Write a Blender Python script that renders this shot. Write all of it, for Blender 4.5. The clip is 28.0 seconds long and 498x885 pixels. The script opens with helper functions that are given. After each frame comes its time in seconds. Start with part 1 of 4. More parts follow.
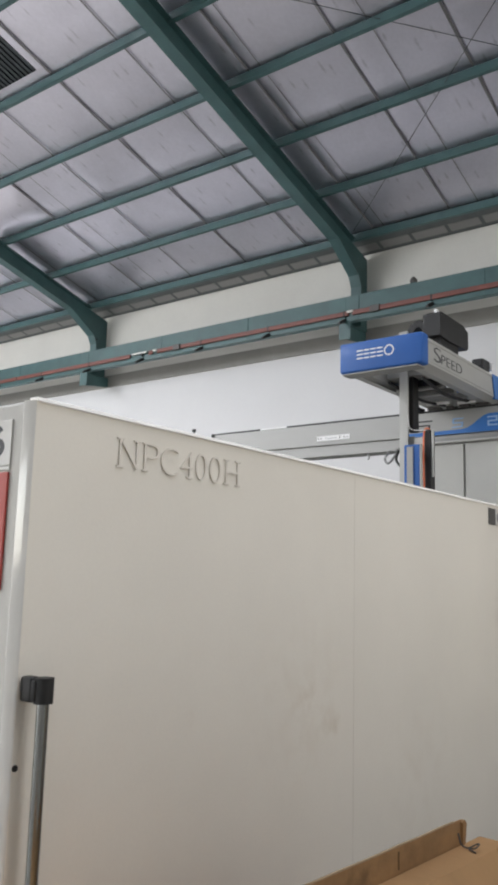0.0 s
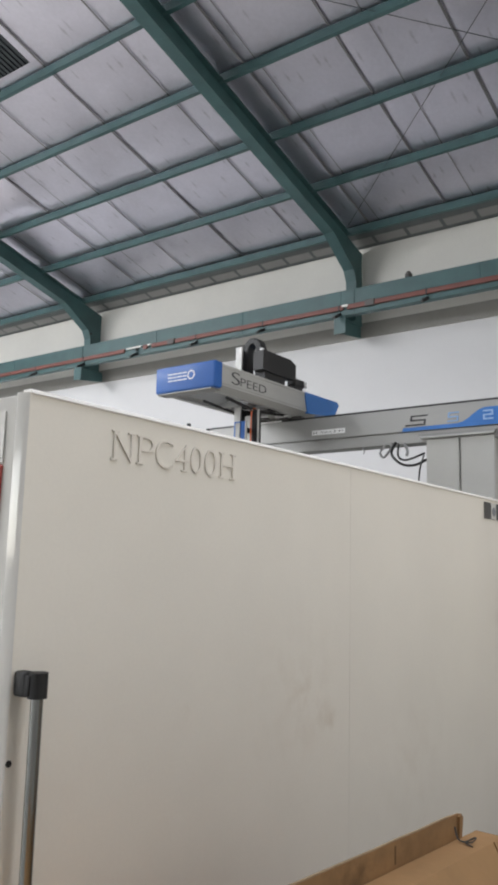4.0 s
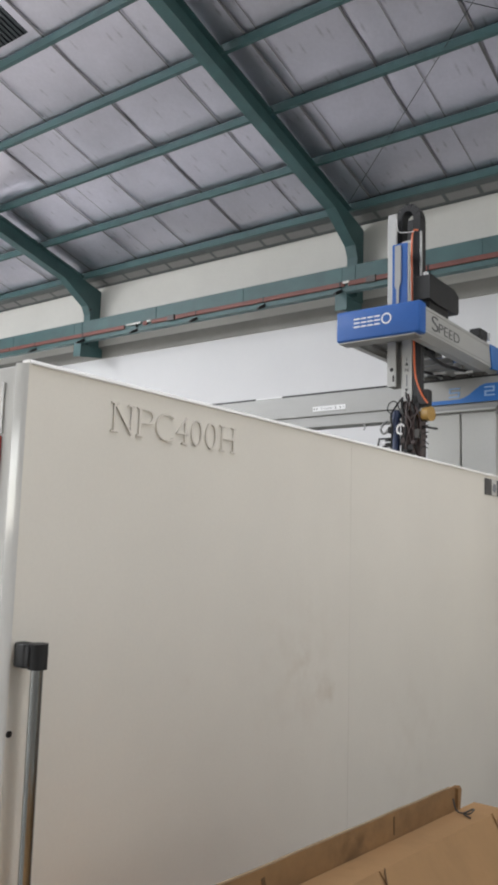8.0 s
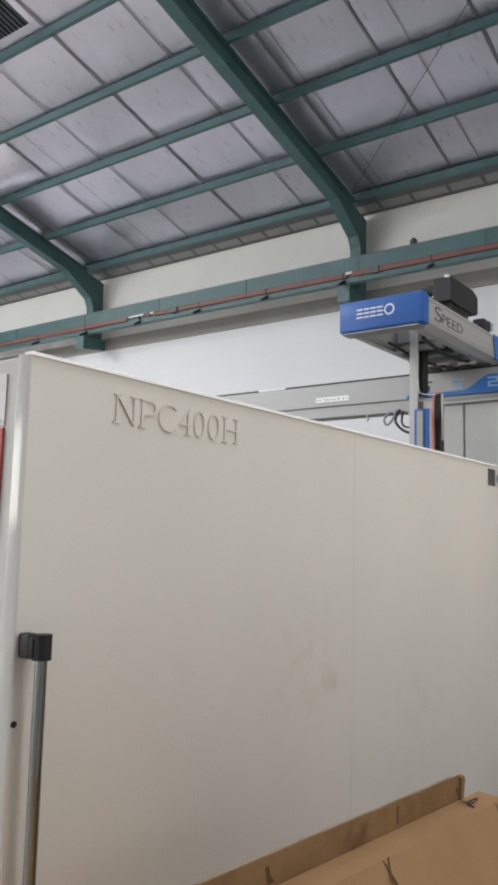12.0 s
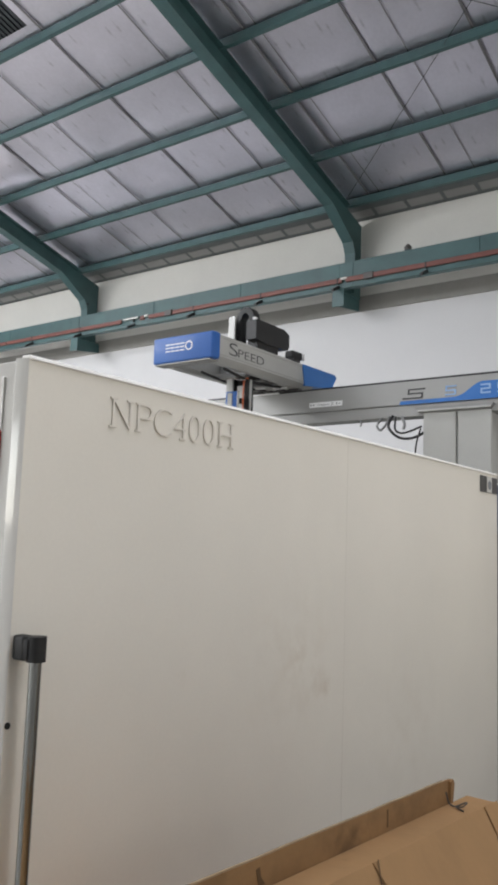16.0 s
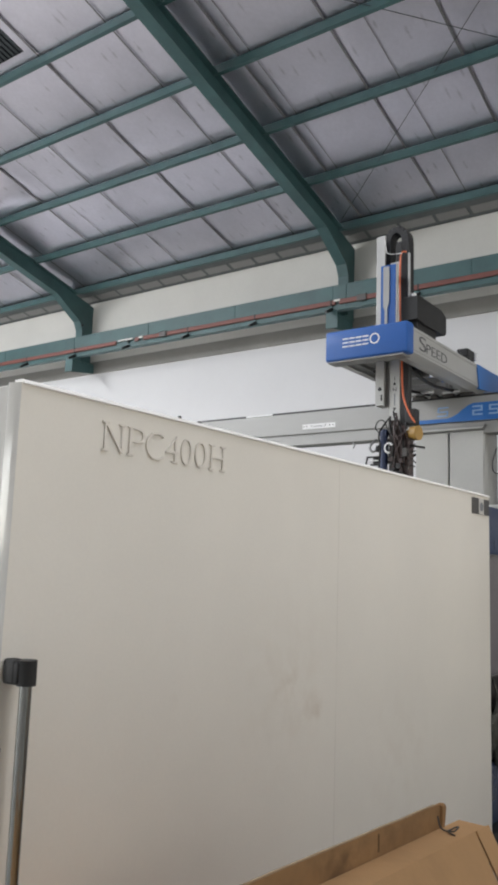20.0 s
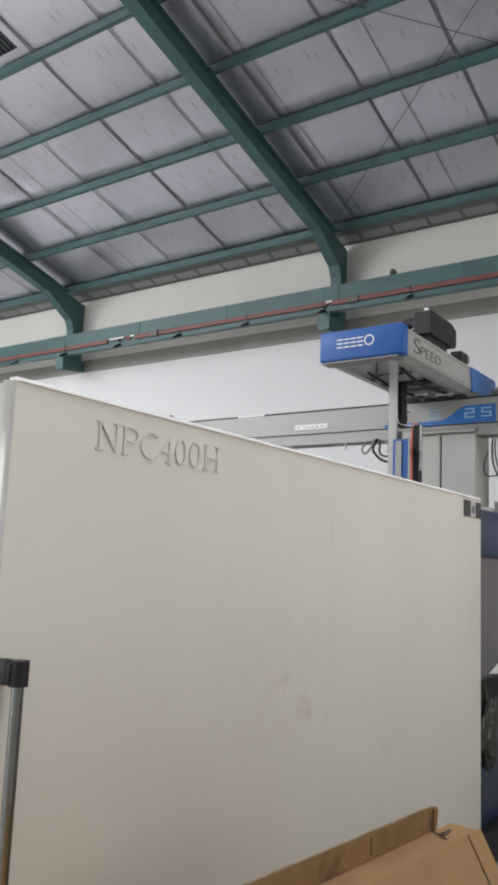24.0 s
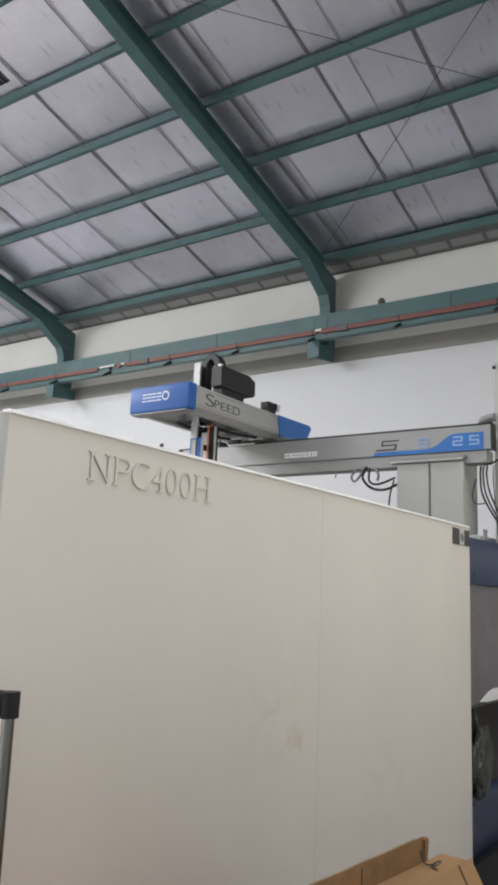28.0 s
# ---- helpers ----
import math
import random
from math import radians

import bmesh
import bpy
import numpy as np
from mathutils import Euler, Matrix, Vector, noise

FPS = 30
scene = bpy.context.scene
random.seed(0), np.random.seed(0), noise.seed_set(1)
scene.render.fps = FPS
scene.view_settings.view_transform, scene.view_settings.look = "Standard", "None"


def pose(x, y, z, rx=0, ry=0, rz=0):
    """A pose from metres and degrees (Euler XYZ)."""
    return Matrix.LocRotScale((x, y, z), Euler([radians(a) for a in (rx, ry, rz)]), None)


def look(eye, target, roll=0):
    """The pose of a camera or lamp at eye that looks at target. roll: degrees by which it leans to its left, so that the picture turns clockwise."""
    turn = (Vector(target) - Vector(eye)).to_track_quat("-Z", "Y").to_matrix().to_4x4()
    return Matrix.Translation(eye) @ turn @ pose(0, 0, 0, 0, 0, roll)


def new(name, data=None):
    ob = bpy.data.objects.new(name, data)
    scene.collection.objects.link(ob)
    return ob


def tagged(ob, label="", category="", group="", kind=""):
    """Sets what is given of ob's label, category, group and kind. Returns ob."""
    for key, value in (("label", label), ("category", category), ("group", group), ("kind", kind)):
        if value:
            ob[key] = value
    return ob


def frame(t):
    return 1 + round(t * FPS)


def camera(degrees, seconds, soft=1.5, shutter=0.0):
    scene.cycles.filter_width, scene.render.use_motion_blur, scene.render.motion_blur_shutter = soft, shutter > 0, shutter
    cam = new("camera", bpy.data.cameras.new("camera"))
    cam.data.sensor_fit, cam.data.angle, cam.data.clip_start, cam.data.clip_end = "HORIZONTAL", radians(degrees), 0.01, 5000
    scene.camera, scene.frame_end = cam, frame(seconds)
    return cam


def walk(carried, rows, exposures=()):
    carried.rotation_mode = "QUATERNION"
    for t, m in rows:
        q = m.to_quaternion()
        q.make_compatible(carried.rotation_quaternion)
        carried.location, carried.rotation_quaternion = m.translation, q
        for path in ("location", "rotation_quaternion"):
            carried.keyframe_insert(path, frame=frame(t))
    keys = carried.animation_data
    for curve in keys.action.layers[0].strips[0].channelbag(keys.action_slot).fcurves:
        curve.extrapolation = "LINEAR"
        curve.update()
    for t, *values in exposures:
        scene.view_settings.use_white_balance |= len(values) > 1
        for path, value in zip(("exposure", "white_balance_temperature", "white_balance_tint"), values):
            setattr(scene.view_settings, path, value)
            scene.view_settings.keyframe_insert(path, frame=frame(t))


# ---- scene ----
cam = camera(34.06, 28.0, soft=3.5, shutter=0.5)


def aim(x, y, z, yaw, pitch, roll):
    """A pose from the eye, the turn to the right of +y, the tilt upwards and the lean."""
    a, b = radians(yaw), radians(pitch)
    ahead = Vector((math.sin(a) * math.cos(b), math.cos(a) * math.cos(b), math.sin(b)))
    return look((x, y, z), Vector((x, y, z)) + ahead, roll)


PATH = [
    (0.0, 1.723, -1.336, 1.754, -37.26, 9.33, 1.53),
    (0.5, 1.723, -1.334, 1.754, -37.26, 9.50, 1.41),
    (1.0, 1.723, -1.333, 1.753, -37.18, 9.55, 1.41),
    (1.5, 1.721, -1.331, 1.751, -37.22, 9.47, 1.31),
    (2.0, 1.719, -1.330, 1.750, -37.27, 9.38, 1.31),
    (2.5, 1.716, -1.328, 1.750, -37.09, 9.27, 1.34),
    (3.0, 1.713, -1.326, 1.750, -37.01, 9.17, 1.39),
    (3.5, 1.711, -1.324, 1.751, -36.93, 9.09, 1.42),
    (5.5, 1.698, -1.312, 1.743, -36.85, 8.61, 1.44),
    (6.0, 1.696, -1.311, 1.742, -36.94, 8.44, 1.49),
    (6.5, 1.694, -1.310, 1.741, -37.05, 8.27, 1.47),
    (7.0, 1.692, -1.309, 1.739, -36.94, 7.98, 1.54),
    (7.5, 1.692, -1.308, 1.738, -36.87, 7.66, 1.51),
    (8.0, 1.694, -1.307, 1.737, -36.81, 7.44, 1.64),
    (8.5, 1.698, -1.307, 1.736, -36.84, 7.29, 1.59),
    (9.0, 1.701, -1.308, 1.736, -36.81, 7.23, 1.53),
    (9.5, 1.703, -1.308, 1.736, -36.84, 7.18, 1.47),
    (10.0, 1.704, -1.308, 1.736, -36.98, 7.21, 1.44),
    (10.5, 1.702, -1.308, 1.736, -37.10, 7.23, 1.41),
    (11.0, 1.699, -1.307, 1.735, -37.14, 7.18, 1.40),
    (11.5, 1.697, -1.306, 1.734, -37.14, 7.04, 1.45),
    (12.0, 1.695, -1.305, 1.734, -37.04, 6.87, 1.46),
    (12.5, 1.695, -1.306, 1.734, -37.00, 6.86, 1.52),
    (14.5, 1.701, -1.323, 1.734, -36.84, 6.85, 1.86),
    (15.0, 1.700, -1.323, 1.735, -36.75, 6.91, 1.94),
    (15.5, 1.701, -1.324, 1.735, -36.69, 7.04, 1.88),
    (16.0, 1.702, -1.325, 1.736, -36.53, 7.13, 1.98),
    (16.5, 1.704, -1.325, 1.737, -36.44, 7.18, 2.00),
    (17.0, 1.705, -1.326, 1.738, -36.41, 7.38, 1.99),
    (17.5, 1.707, -1.328, 1.739, -36.42, 7.64, 1.95),
    (18.0, 1.708, -1.331, 1.740, -36.33, 7.78, 2.00),
    (18.5, 1.711, -1.333, 1.741, -36.25, 7.96, 2.05),
    (19.0, 1.715, -1.334, 1.742, -36.14, 8.07, 2.10),
    (19.5, 1.719, -1.335, 1.743, -36.18, 8.31, 2.06),
    (20.0, 1.722, -1.334, 1.743, -36.21, 8.57, 1.96),
    (20.5, 1.723, -1.332, 1.744, -36.06, 8.69, 1.98),
    (21.0, 1.721, -1.329, 1.744, -35.90, 8.71, 1.92),
    (21.5, 1.719, -1.328, 1.744, -35.96, 8.72, 1.74),
    (23.5, 1.698, -1.332, 1.744, -35.54, 8.56, 2.39),
    (24.0, 1.700, -1.334, 1.745, -35.47, 8.62, 2.42),
    (24.5, 1.703, -1.337, 1.746, -35.53, 8.70, 2.46),
    (25.0, 1.707, -1.341, 1.747, -35.57, 8.88, 2.48),
    (25.5, 1.711, -1.346, 1.749, -35.62, 9.06, 2.43),
    (26.0, 1.715, -1.351, 1.750, -35.53, 9.37, 2.44),
    (26.5, 1.718, -1.355, 1.750, -35.31, 9.68, 2.30),
    (27.0, 1.720, -1.359, 1.751, -35.29, 10.03, 2.29),
    (27.5, 1.719, -1.360, 1.751, -34.89, 10.29, 2.26),
    (28.0, 1.718, -1.360, 1.751, -34.84, 10.53, 2.25),
]
walk(cam, [(t, aim(*row)) for t, *row in PATH], exposures=[(0.0, 0.23), (28.0, 0.23)])

# ---- light ----
world = bpy.data.worlds.new("sky")
scene.world = world
world.use_nodes = True
sky = world.node_tree.nodes.new("ShaderNodeTexSky")
sky.sky_type, sky.sun_disc = "NISHITA", False
sky.sun_elevation, sky.sun_rotation = radians(55), radians(200)
back = world.node_tree.nodes["Background"]
back.inputs["Strength"].default_value = 0.1
world.node_tree.links.new(sky.outputs["Color"], back.inputs["Color"])


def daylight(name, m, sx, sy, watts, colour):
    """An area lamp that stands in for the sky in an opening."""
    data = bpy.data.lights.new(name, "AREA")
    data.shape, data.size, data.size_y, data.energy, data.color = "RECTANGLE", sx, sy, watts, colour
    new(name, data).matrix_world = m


# openings added out of view: rooflights either side of the ridge, gates, windows
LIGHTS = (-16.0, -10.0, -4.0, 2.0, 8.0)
# pairs scale each added rooflight, south slope then north, fitted for brightness
for gx, gain in zip(LIGHTS, ((5.9, 4.6), (2.8, 0.7), (0.3, 0.2), (0.05, 0.52), (0.03, 0.86))):
    daylight("unseen_rooflight_lamp", look((gx, -5.0, 8.05), (gx, -4.73, 7.05)), 3.0, 4.0, 240.0 * gain[0], (0.96, 0.97, 1.0))
    daylight("unseen_rooflight_lamp", look((gx, 1.6, 8.95), (gx, 1.33, 7.95)), 2.9, 2.3, 330.0 * gain[1], (0.96, 0.97, 1.0))
daylight("unseen_gate_lamp", look((13.75, 6.4, 2.6), (0.0, 6.4, 2.4)), 5.0, 4.4, 430.0, (1.0, 0.95, 0.86))
daylight("window_lamp", look((7.5, -9.9, 2.45), (7.5, 0.0, 2.45)), 4.0, 1.1, 22.0, (1.0, 0.97, 0.94))
daylight("window_lamp", look((-3.0, -9.9, 2.62), (-3.0, 0.0, 2.62)), 6.0, 1.45, 60.0, (0.98, 0.97, 0.96))
daylight("unseen_gate_lamp", look((-14.0, -9.75, 2.6), (-14.0, 0.0, 2.4)), 6.0, 4.4, 200.0, (0.96, 0.97, 1.0))

# ---- materials ----


def surface(name, colour, rough=0.5, metal=0.0, var=0.12, big=1.5, fine=40.0, bump=0.05, rvar=0.1, stretch=(1, 1, 1), tint=None,
            coat=0.0, island=0.0, each=0.0):
    """A procedural surface: two scales of noise in colour and gloss, fine relief, and a step from piece to piece."""
    m = bpy.data.materials.new(name)
    m.use_nodes = True
    t = m.node_tree
    n, link = t.nodes, t.links.new
    b = n["Principled BSDF"]
    co = n.new("ShaderNodeTexCoord")
    mp = n.new("ShaderNodeMapping")
    mp.inputs["Scale"].default_value = stretch
    link(co.outputs["Object"], mp.inputs["Vector"])
    a, f = n.new("ShaderNodeTexNoise"), n.new("ShaderNodeTexNoise")
    a.inputs["Scale"].default_value, a.inputs["Detail"].default_value, a.inputs["Roughness"].default_value = big, 6, 0.62
    f.inputs["Scale"].default_value, f.inputs["Detail"].default_value = fine, 4
    link(mp.outputs["Vector"], a.inputs["Vector"])
    link(mp.outputs["Vector"], f.inputs["Vector"])
    ramp = n.new("ShaderNodeMapRange")
    ramp.inputs["From Min"].default_value, ramp.inputs["From Max"].default_value = 0.3, 0.7
    link(a.outputs["Fac"], ramp.inputs["Value"])
    mix = n.new("ShaderNodeMix")
    mix.data_type = "RGBA"
    dark = tint or tuple(c * (1 - 2 * var) for c in colour)
    mix.inputs["A"].default_value, mix.inputs["B"].default_value = (*dark, 1), (*colour, 1)
    link(ramp.outputs["Result"], mix.inputs["Factor"])
    grain = n.new("ShaderNodeMix")
    grain.data_type, grain.blend_type = "RGBA", "MULTIPLY"
    grain.inputs["Factor"].default_value = min(1.0, var * 1.5)
    link(mix.outputs["Result"], grain.inputs["A"])
    link(f.outputs["Fac"], grain.inputs["B"])
    last = grain.outputs["Result"]
    if island or each:
        rnd = n.new("ShaderNodeNewGeometry") if island else n.new("ShaderNodeObjectInfo")
        step = n.new("ShaderNodeMapRange")
        step.inputs["To Min"].default_value, step.inputs["To Max"].default_value = 1 - (island or each), 1 + (island or each)
        link(rnd.outputs["Random Per Island" if island else "Random"], step.inputs["Value"])
        hsv = n.new("ShaderNodeHueSaturation")
        link(step.outputs["Result"], hsv.inputs["Value"])
        link(last, hsv.inputs["Color"])
        last = hsv.outputs["Color"]
    link(last, b.inputs["Base Color"])
    rr = n.new("ShaderNodeMapRange")
    rr.inputs["To Min"].default_value, rr.inputs["To Max"].default_value = max(0.02, rough - rvar), min(1.0, rough + rvar)
    link(a.outputs["Fac"], rr.inputs["Value"])
    link(rr.outputs["Result"], b.inputs["Roughness"])
    b.inputs["Metallic"].default_value = metal
    b.inputs["Coat Weight"].default_value = coat
    if bump:
        bp = n.new("ShaderNodeBump")
        bp.inputs["Strength"].default_value, bp.inputs["Distance"].default_value = bump, 0.004
        link(f.outputs["Fac"], bp.inputs["Height"])
        link(bp.outputs["Normal"], b.inputs["Normal"])
    return m


def smudged(m, colour, spots):
    """Add marks to a surface: spots are (place, radius, depth)."""
    t = m.node_tree
    n, link = t.nodes, t.links.new
    b = n["Principled BSDF"]
    last = b.inputs["Base Color"].links[0].from_socket
    co = n.new("ShaderNodeTexCoord")
    wob = n.new("ShaderNodeTexNoise")
    wob.inputs["Scale"].default_value, wob.inputs["Detail"].default_value = 9.0, 5
    link(co.outputs["Object"], wob.inputs["Vector"])
    for place, radius, depth in spots:
        dist = n.new("ShaderNodeVectorMath")
        dist.operation = "DISTANCE"
        dist.inputs[1].default_value = place
        link(co.outputs["Object"], dist.inputs[0])
        fall = n.new("ShaderNodeMapRange")
        fall.inputs["From Min"].default_value, fall.inputs["From Max"].default_value = radius, 0.0
        link(dist.outputs["Value"], fall.inputs["Value"])
        edge = n.new("ShaderNodeMapRange")
        edge.inputs["From Min"].default_value, edge.inputs["From Max"].default_value = 0.42, 0.68
        link(wob.outputs["Fac"], edge.inputs["Value"])
        both = n.new("ShaderNodeMath")
        both.operation = "MULTIPLY"
        link(fall.outputs["Result"], both.inputs[0])
        link(edge.outputs["Result"], both.inputs[1])
        amount = n.new("ShaderNodeMath")
        amount.operation = "MULTIPLY"
        amount.inputs[1].default_value = depth
        link(both.outputs["Value"], amount.inputs[0])
        mix = n.new("ShaderNodeMix")
        mix.data_type = "RGBA"
        mix.inputs["B"].default_value = (*colour, 1)
        link(amount.outputs["Value"], mix.inputs["Factor"])
        link(last, mix.inputs["A"])
        last = mix.outputs["Result"]
    link(last, b.inputs["Base Color"])
    return m


def foil_sheet(name):
    """Reflective foil under the roof: crinkled, dull silver, with short dark pin streaks along the slope."""
    m = surface(name, (0.785, 0.765, 0.86), 0.36, 0.95, 0.09, 0.9, 22.0, 0.13, 0.07, stretch=(1, 0.8, 1), island=0.06)
    t = m.node_tree
    n, link = t.nodes, t.links.new
    b = n["Principled BSDF"]
    last = b.inputs["Base Color"].links[0].from_socket
    co = n.new("ShaderNodeTexCoord")
    mp = n.new("ShaderNodeMapping")
    mp.inputs["Scale"].default_value = (3.6, 0.75, 0.4)
    mp.inputs["Rotation"].default_value = (0, 0, 0.12)
    link(co.outputs["Object"], mp.inputs["Vector"])
    vor = n.new("ShaderNodeTexVoronoi")
    vor.voronoi_dimensions, vor.feature, vor.inputs["Randomness"].default_value = "2D", "F1", 0.8
    vor.inputs["Scale"].default_value = 1.4
    link(mp.outputs["Vector"], vor.inputs["Vector"])
    wob = n.new("ShaderNodeTexNoise")
    wob.inputs["Scale"].default_value, wob.inputs["Detail"].default_value = 14.0, 3
    link(co.outputs["Object"], wob.inputs["Vector"])
    add = n.new("ShaderNodeMath")
    add.operation = "MULTIPLY_ADD"
    add.inputs[1].default_value = 0.22
    link(wob.outputs["Fac"], add.inputs[0])
    link(vor.outputs["Distance"], add.inputs[2])
    dot = n.new("ShaderNodeMapRange")
    dot.inputs["From Min"].default_value, dot.inputs["From Max"].default_value = 0.225, 0.10
    dot.inputs["To Max"].default_value = 0.36
    link(add.outputs["Value"], dot.inputs["Value"])
    mix = n.new("ShaderNodeMix")
    mix.data_type = "RGBA"
    mix.inputs["B"].default_value = (0.16, 0.15, 0.17, 1)
    link(dot.outputs["Result"], mix.inputs["Factor"])
    link(last, mix.inputs["A"])
    link(mix.outputs["Result"], b.inputs["Base Color"])
    return m


GREEN = surface("teal_steel_paint", (0.062, 0.140, 0.145), 0.45, 0.0, 0.16, 2.5, 60.0, 0.08)
FOIL = foil_sheet("silver_foil")
SEAM = surface("foil_seam_shadow", (0.30, 0.29, 0.30), 0.5, 0.5, 0.15, 3.0, 40.0, 0.1)
EAVEDARK = surface("foil_darkened_at_eaves", (0.24, 0.245, 0.255), 0.5, 0.6, 0.15, 2.0, 22.0, 0.2)
EAVERIB = surface("dull_dark_eaves_metal", (0.15, 0.165, 0.17), 0.6, 0.2, 0.15, 3.0, 30.0, 0.1)
CREAM = surface("cream_wall_paint", (0.71, 0.70, 0.66), 0.75, 0.0, 0.05, 0.7, 35.0, 0.1)
CEMENT = surface("grey_ring_beam_render", (0.285, 0.278, 0.26), 0.85, 0.0, 0.09, 1.2, 25.0, 0.25)
WHITEWALL = surface("white_wall_paint", (0.66, 0.66, 0.672), 0.6, 0.0, 0.03, 0.5, 30.0, 0.06)
LOWDARK = surface("dark_low_wall_paint", (0.075, 0.09, 0.085), 0.6, 0.0, 0.06, 0.8, 30.0, 0.1)
BUFF = surface("buff_shade_wall_paint", (0.34, 0.27, 0.20), 0.7, 0.0, 0.06, 1.0, 30.0, 0.1)
FLOOR = surface("worn_concrete_floor", (0.40, 0.39, 0.365), 0.5, 0.0, 0.15, 0.8, 18.0, 0.2)
DARKVENT = surface("dark_corrugated_metal", (0.055, 0.065, 0.075), 0.5, 0.4, 0.2, 3.0, 30.0, 0.1)
RED_BAR = surface("orange_red_conductor_rail", (0.21, 0.066, 0.05), 0.5, 0.0, 0.15, 5.0, 60.0, 0.1)
PANEL = smudged(surface("off_white_panel_paint", (0.805, 0.762, 0.682), 0.42, 0.0, 0.035, 1.1, 90.0, 0.06, 0.06, coat=0.05), (0.42, 0.31, 0.19),
                [((0, 1.30, 1.30), 0.42, 0.14), ((0, 1.32, 1.31), 0.10, 0.30), ((0, 1.46, 1.22), 0.10, 0.22), ((0, 1.535, 1.195), 0.055, 0.5), ((0, 1.38, 1.27), 0.05, 0.2), ((0, 0.655, 1.312), 0.035, 0.4), ((0, 2.3, 0.9), 0.5, 0.10)])
LETTER = surface("glossy_off_white_letter_enamel", (0.80, 0.75, 0.675), 0.22, 0.0, 0.02, 2.0, 80.0, 0.02, 0.04, coat=0.6)
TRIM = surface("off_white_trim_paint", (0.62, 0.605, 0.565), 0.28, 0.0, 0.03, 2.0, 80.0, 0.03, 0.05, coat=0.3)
RIM = surface("rim_highlight_white", (0.94, 0.92, 0.89), 0.55, 0.0, 0.01, 2.0, 60.0, 0.0, 0.05)
STRIP = surface("satin_white_aluminium_strip", (0.86, 0.845, 0.81), 0.10, 0.16, 0.04, 3.0, 70.0, 0.04, 0.03, stretch=(8, 8, 0.5))
STEEL = surface("brushed_steel", (0.40, 0.41, 0.40), 0.24, 1.0, 0.12, 3.0, 60.0, 0.05, stretch=(6, 6, 0.6))
POLISHED = surface("polished_aluminium", (0.47, 0.47, 0.455), 0.42, 0.25, 0.05, 2.0, 60.0, 0.03, 0.05, stretch=(4, 4, 0.4))
BLACK = surface("black_plastic", (0.013, 0.013, 0.014), 0.5, 0.0, 0.2, 6.0, 90.0, 0.08)
RUBBER = surface("black_cable_rubber", (0.02, 0.019, 0.02), 0.55, 0.0, 0.2, 8.0, 60.0, 0.1)
BLUE = surface("bright_blue_cover_plastic", (0.014, 0.112, 0.42), 0.55, 0.0, 0.08, 3.0, 70.0, 0.05, coat=0.05)
# lighter blue: the light on the tail cover is put into its colour
SKYBLUE = surface("flash_and_lit_tail_blue", (0.022, 0.165, 0.52), 0.42, 0.0, 0.08, 3.0, 70.0, 0.05, coat=0.05)
NAVY = surface("dark_blue_machine_paint", (0.036, 0.055, 0.125), 0.3, 0.0, 0.12, 2.0, 60.0, 0.06)
ALU = surface("anodised_aluminium", (0.46, 0.46, 0.445), 0.40, 0.35, 0.05, 2.0, 90.0, 0.04, 0.06, stretch=(0.5, 1, 3))
BEAMGREY = surface("grey_anodised_beam", (0.345, 0.345, 0.335), 0.45, 0.3, 0.06, 1.6, 90.0, 0.04, 0.06, stretch=(0.5, 1, 3))
ALU_DULL = surface("dull_grey_aluminium", (0.30, 0.30, 0.295), 0.48, 0.4, 0.08, 2.5, 80.0, 0.05)
COLUMN = surface("light_grey_column_paint", (0.50, 0.50, 0.475), 0.5, 0.0, 0.05, 1.5, 70.0, 0.05)
WHITE = surface("white_print", (0.82, 0.82, 0.82), 0.5, 0.0, 0.02, 2.0, 40.0, 0.0)
INK = surface("black_print", (0.03, 0.03, 0.035), 0.5, 0.0, 0.05, 4.0, 40.0, 0.0)
GREYINK = surface("grey_print", (0.22, 0.23, 0.25), 0.5, 0.0, 0.05, 4.0, 40.0, 0.0)
SKYINK = surface("pale_blue_print", (0.25, 0.42, 0.70), 0.5, 0.0, 0.04, 4.0, 40.0, 0.0)
PALEBLUE = surface("faded_pale_blue_print", (0.30, 0.47, 0.72), 0.5, 0.0, 0.05, 6.0, 40.0, 0.0)
DARKPLATE = surface("dark_grey_nameplate", (0.085, 0.08, 0.075), 0.45, 0.1, 0.1, 6.0, 80.0, 0.05)
SIGNRED = surface("red_sign_board", (0.50, 0.062, 0.045), 0.4, 0.0, 0.05, 3.0, 50.0, 0.03)
ORANGE = surface("orange_air_hose", (0.75, 0.17, 0.06), 0.4, 0.0, 0.05, 6.0, 50.0, 0.0)
REDPART = surface("red_moulded_plastic", (0.30, 0.022, 0.018), 0.35, 0.0, 0.08, 6.0, 60.0, 0.03)
GOLD = surface("tan_suction_cup", (0.42, 0.25, 0.06), 0.5, 0.0, 0.12, 8.0, 60.0, 0.05)
CARD = smudged(surface("corrugated_cardboard", (0.44, 0.255, 0.115), 0.85, 0.0, 0.06, 2.5, 30.0, 0.15, stretch=(1, 1.6, 1)), (0.13, 0.075, 0.035),
               [((0.60, 0.62, 0.985), 0.10, 1.0), ((0.62, 0.98, 0.97), 0.05, 0.6), ((0.7, 0.9, 0.95), 0.2, 0.25)])
CARDBACK = smudged(surface("soiled_cardboard", (0.40, 0.235, 0.105), 0.88, 0.0, 0.12, 4.0, 26.0, 0.2, stretch=(1, 1.3, 2)), (0.10, 0.06, 0.03),
                   [((0.60, 0.66, 0.98), 0.16, 1.0), ((0.60, 0.72, 0.95), 0.12, 1.0), ((0.62, 1.15, 0.99), 0.12, 0.35), ((0.6, 0.1, 0.97), 0.4, 0.5), ((0.62, 0.95, 1.0), 0.2, 0.5)])
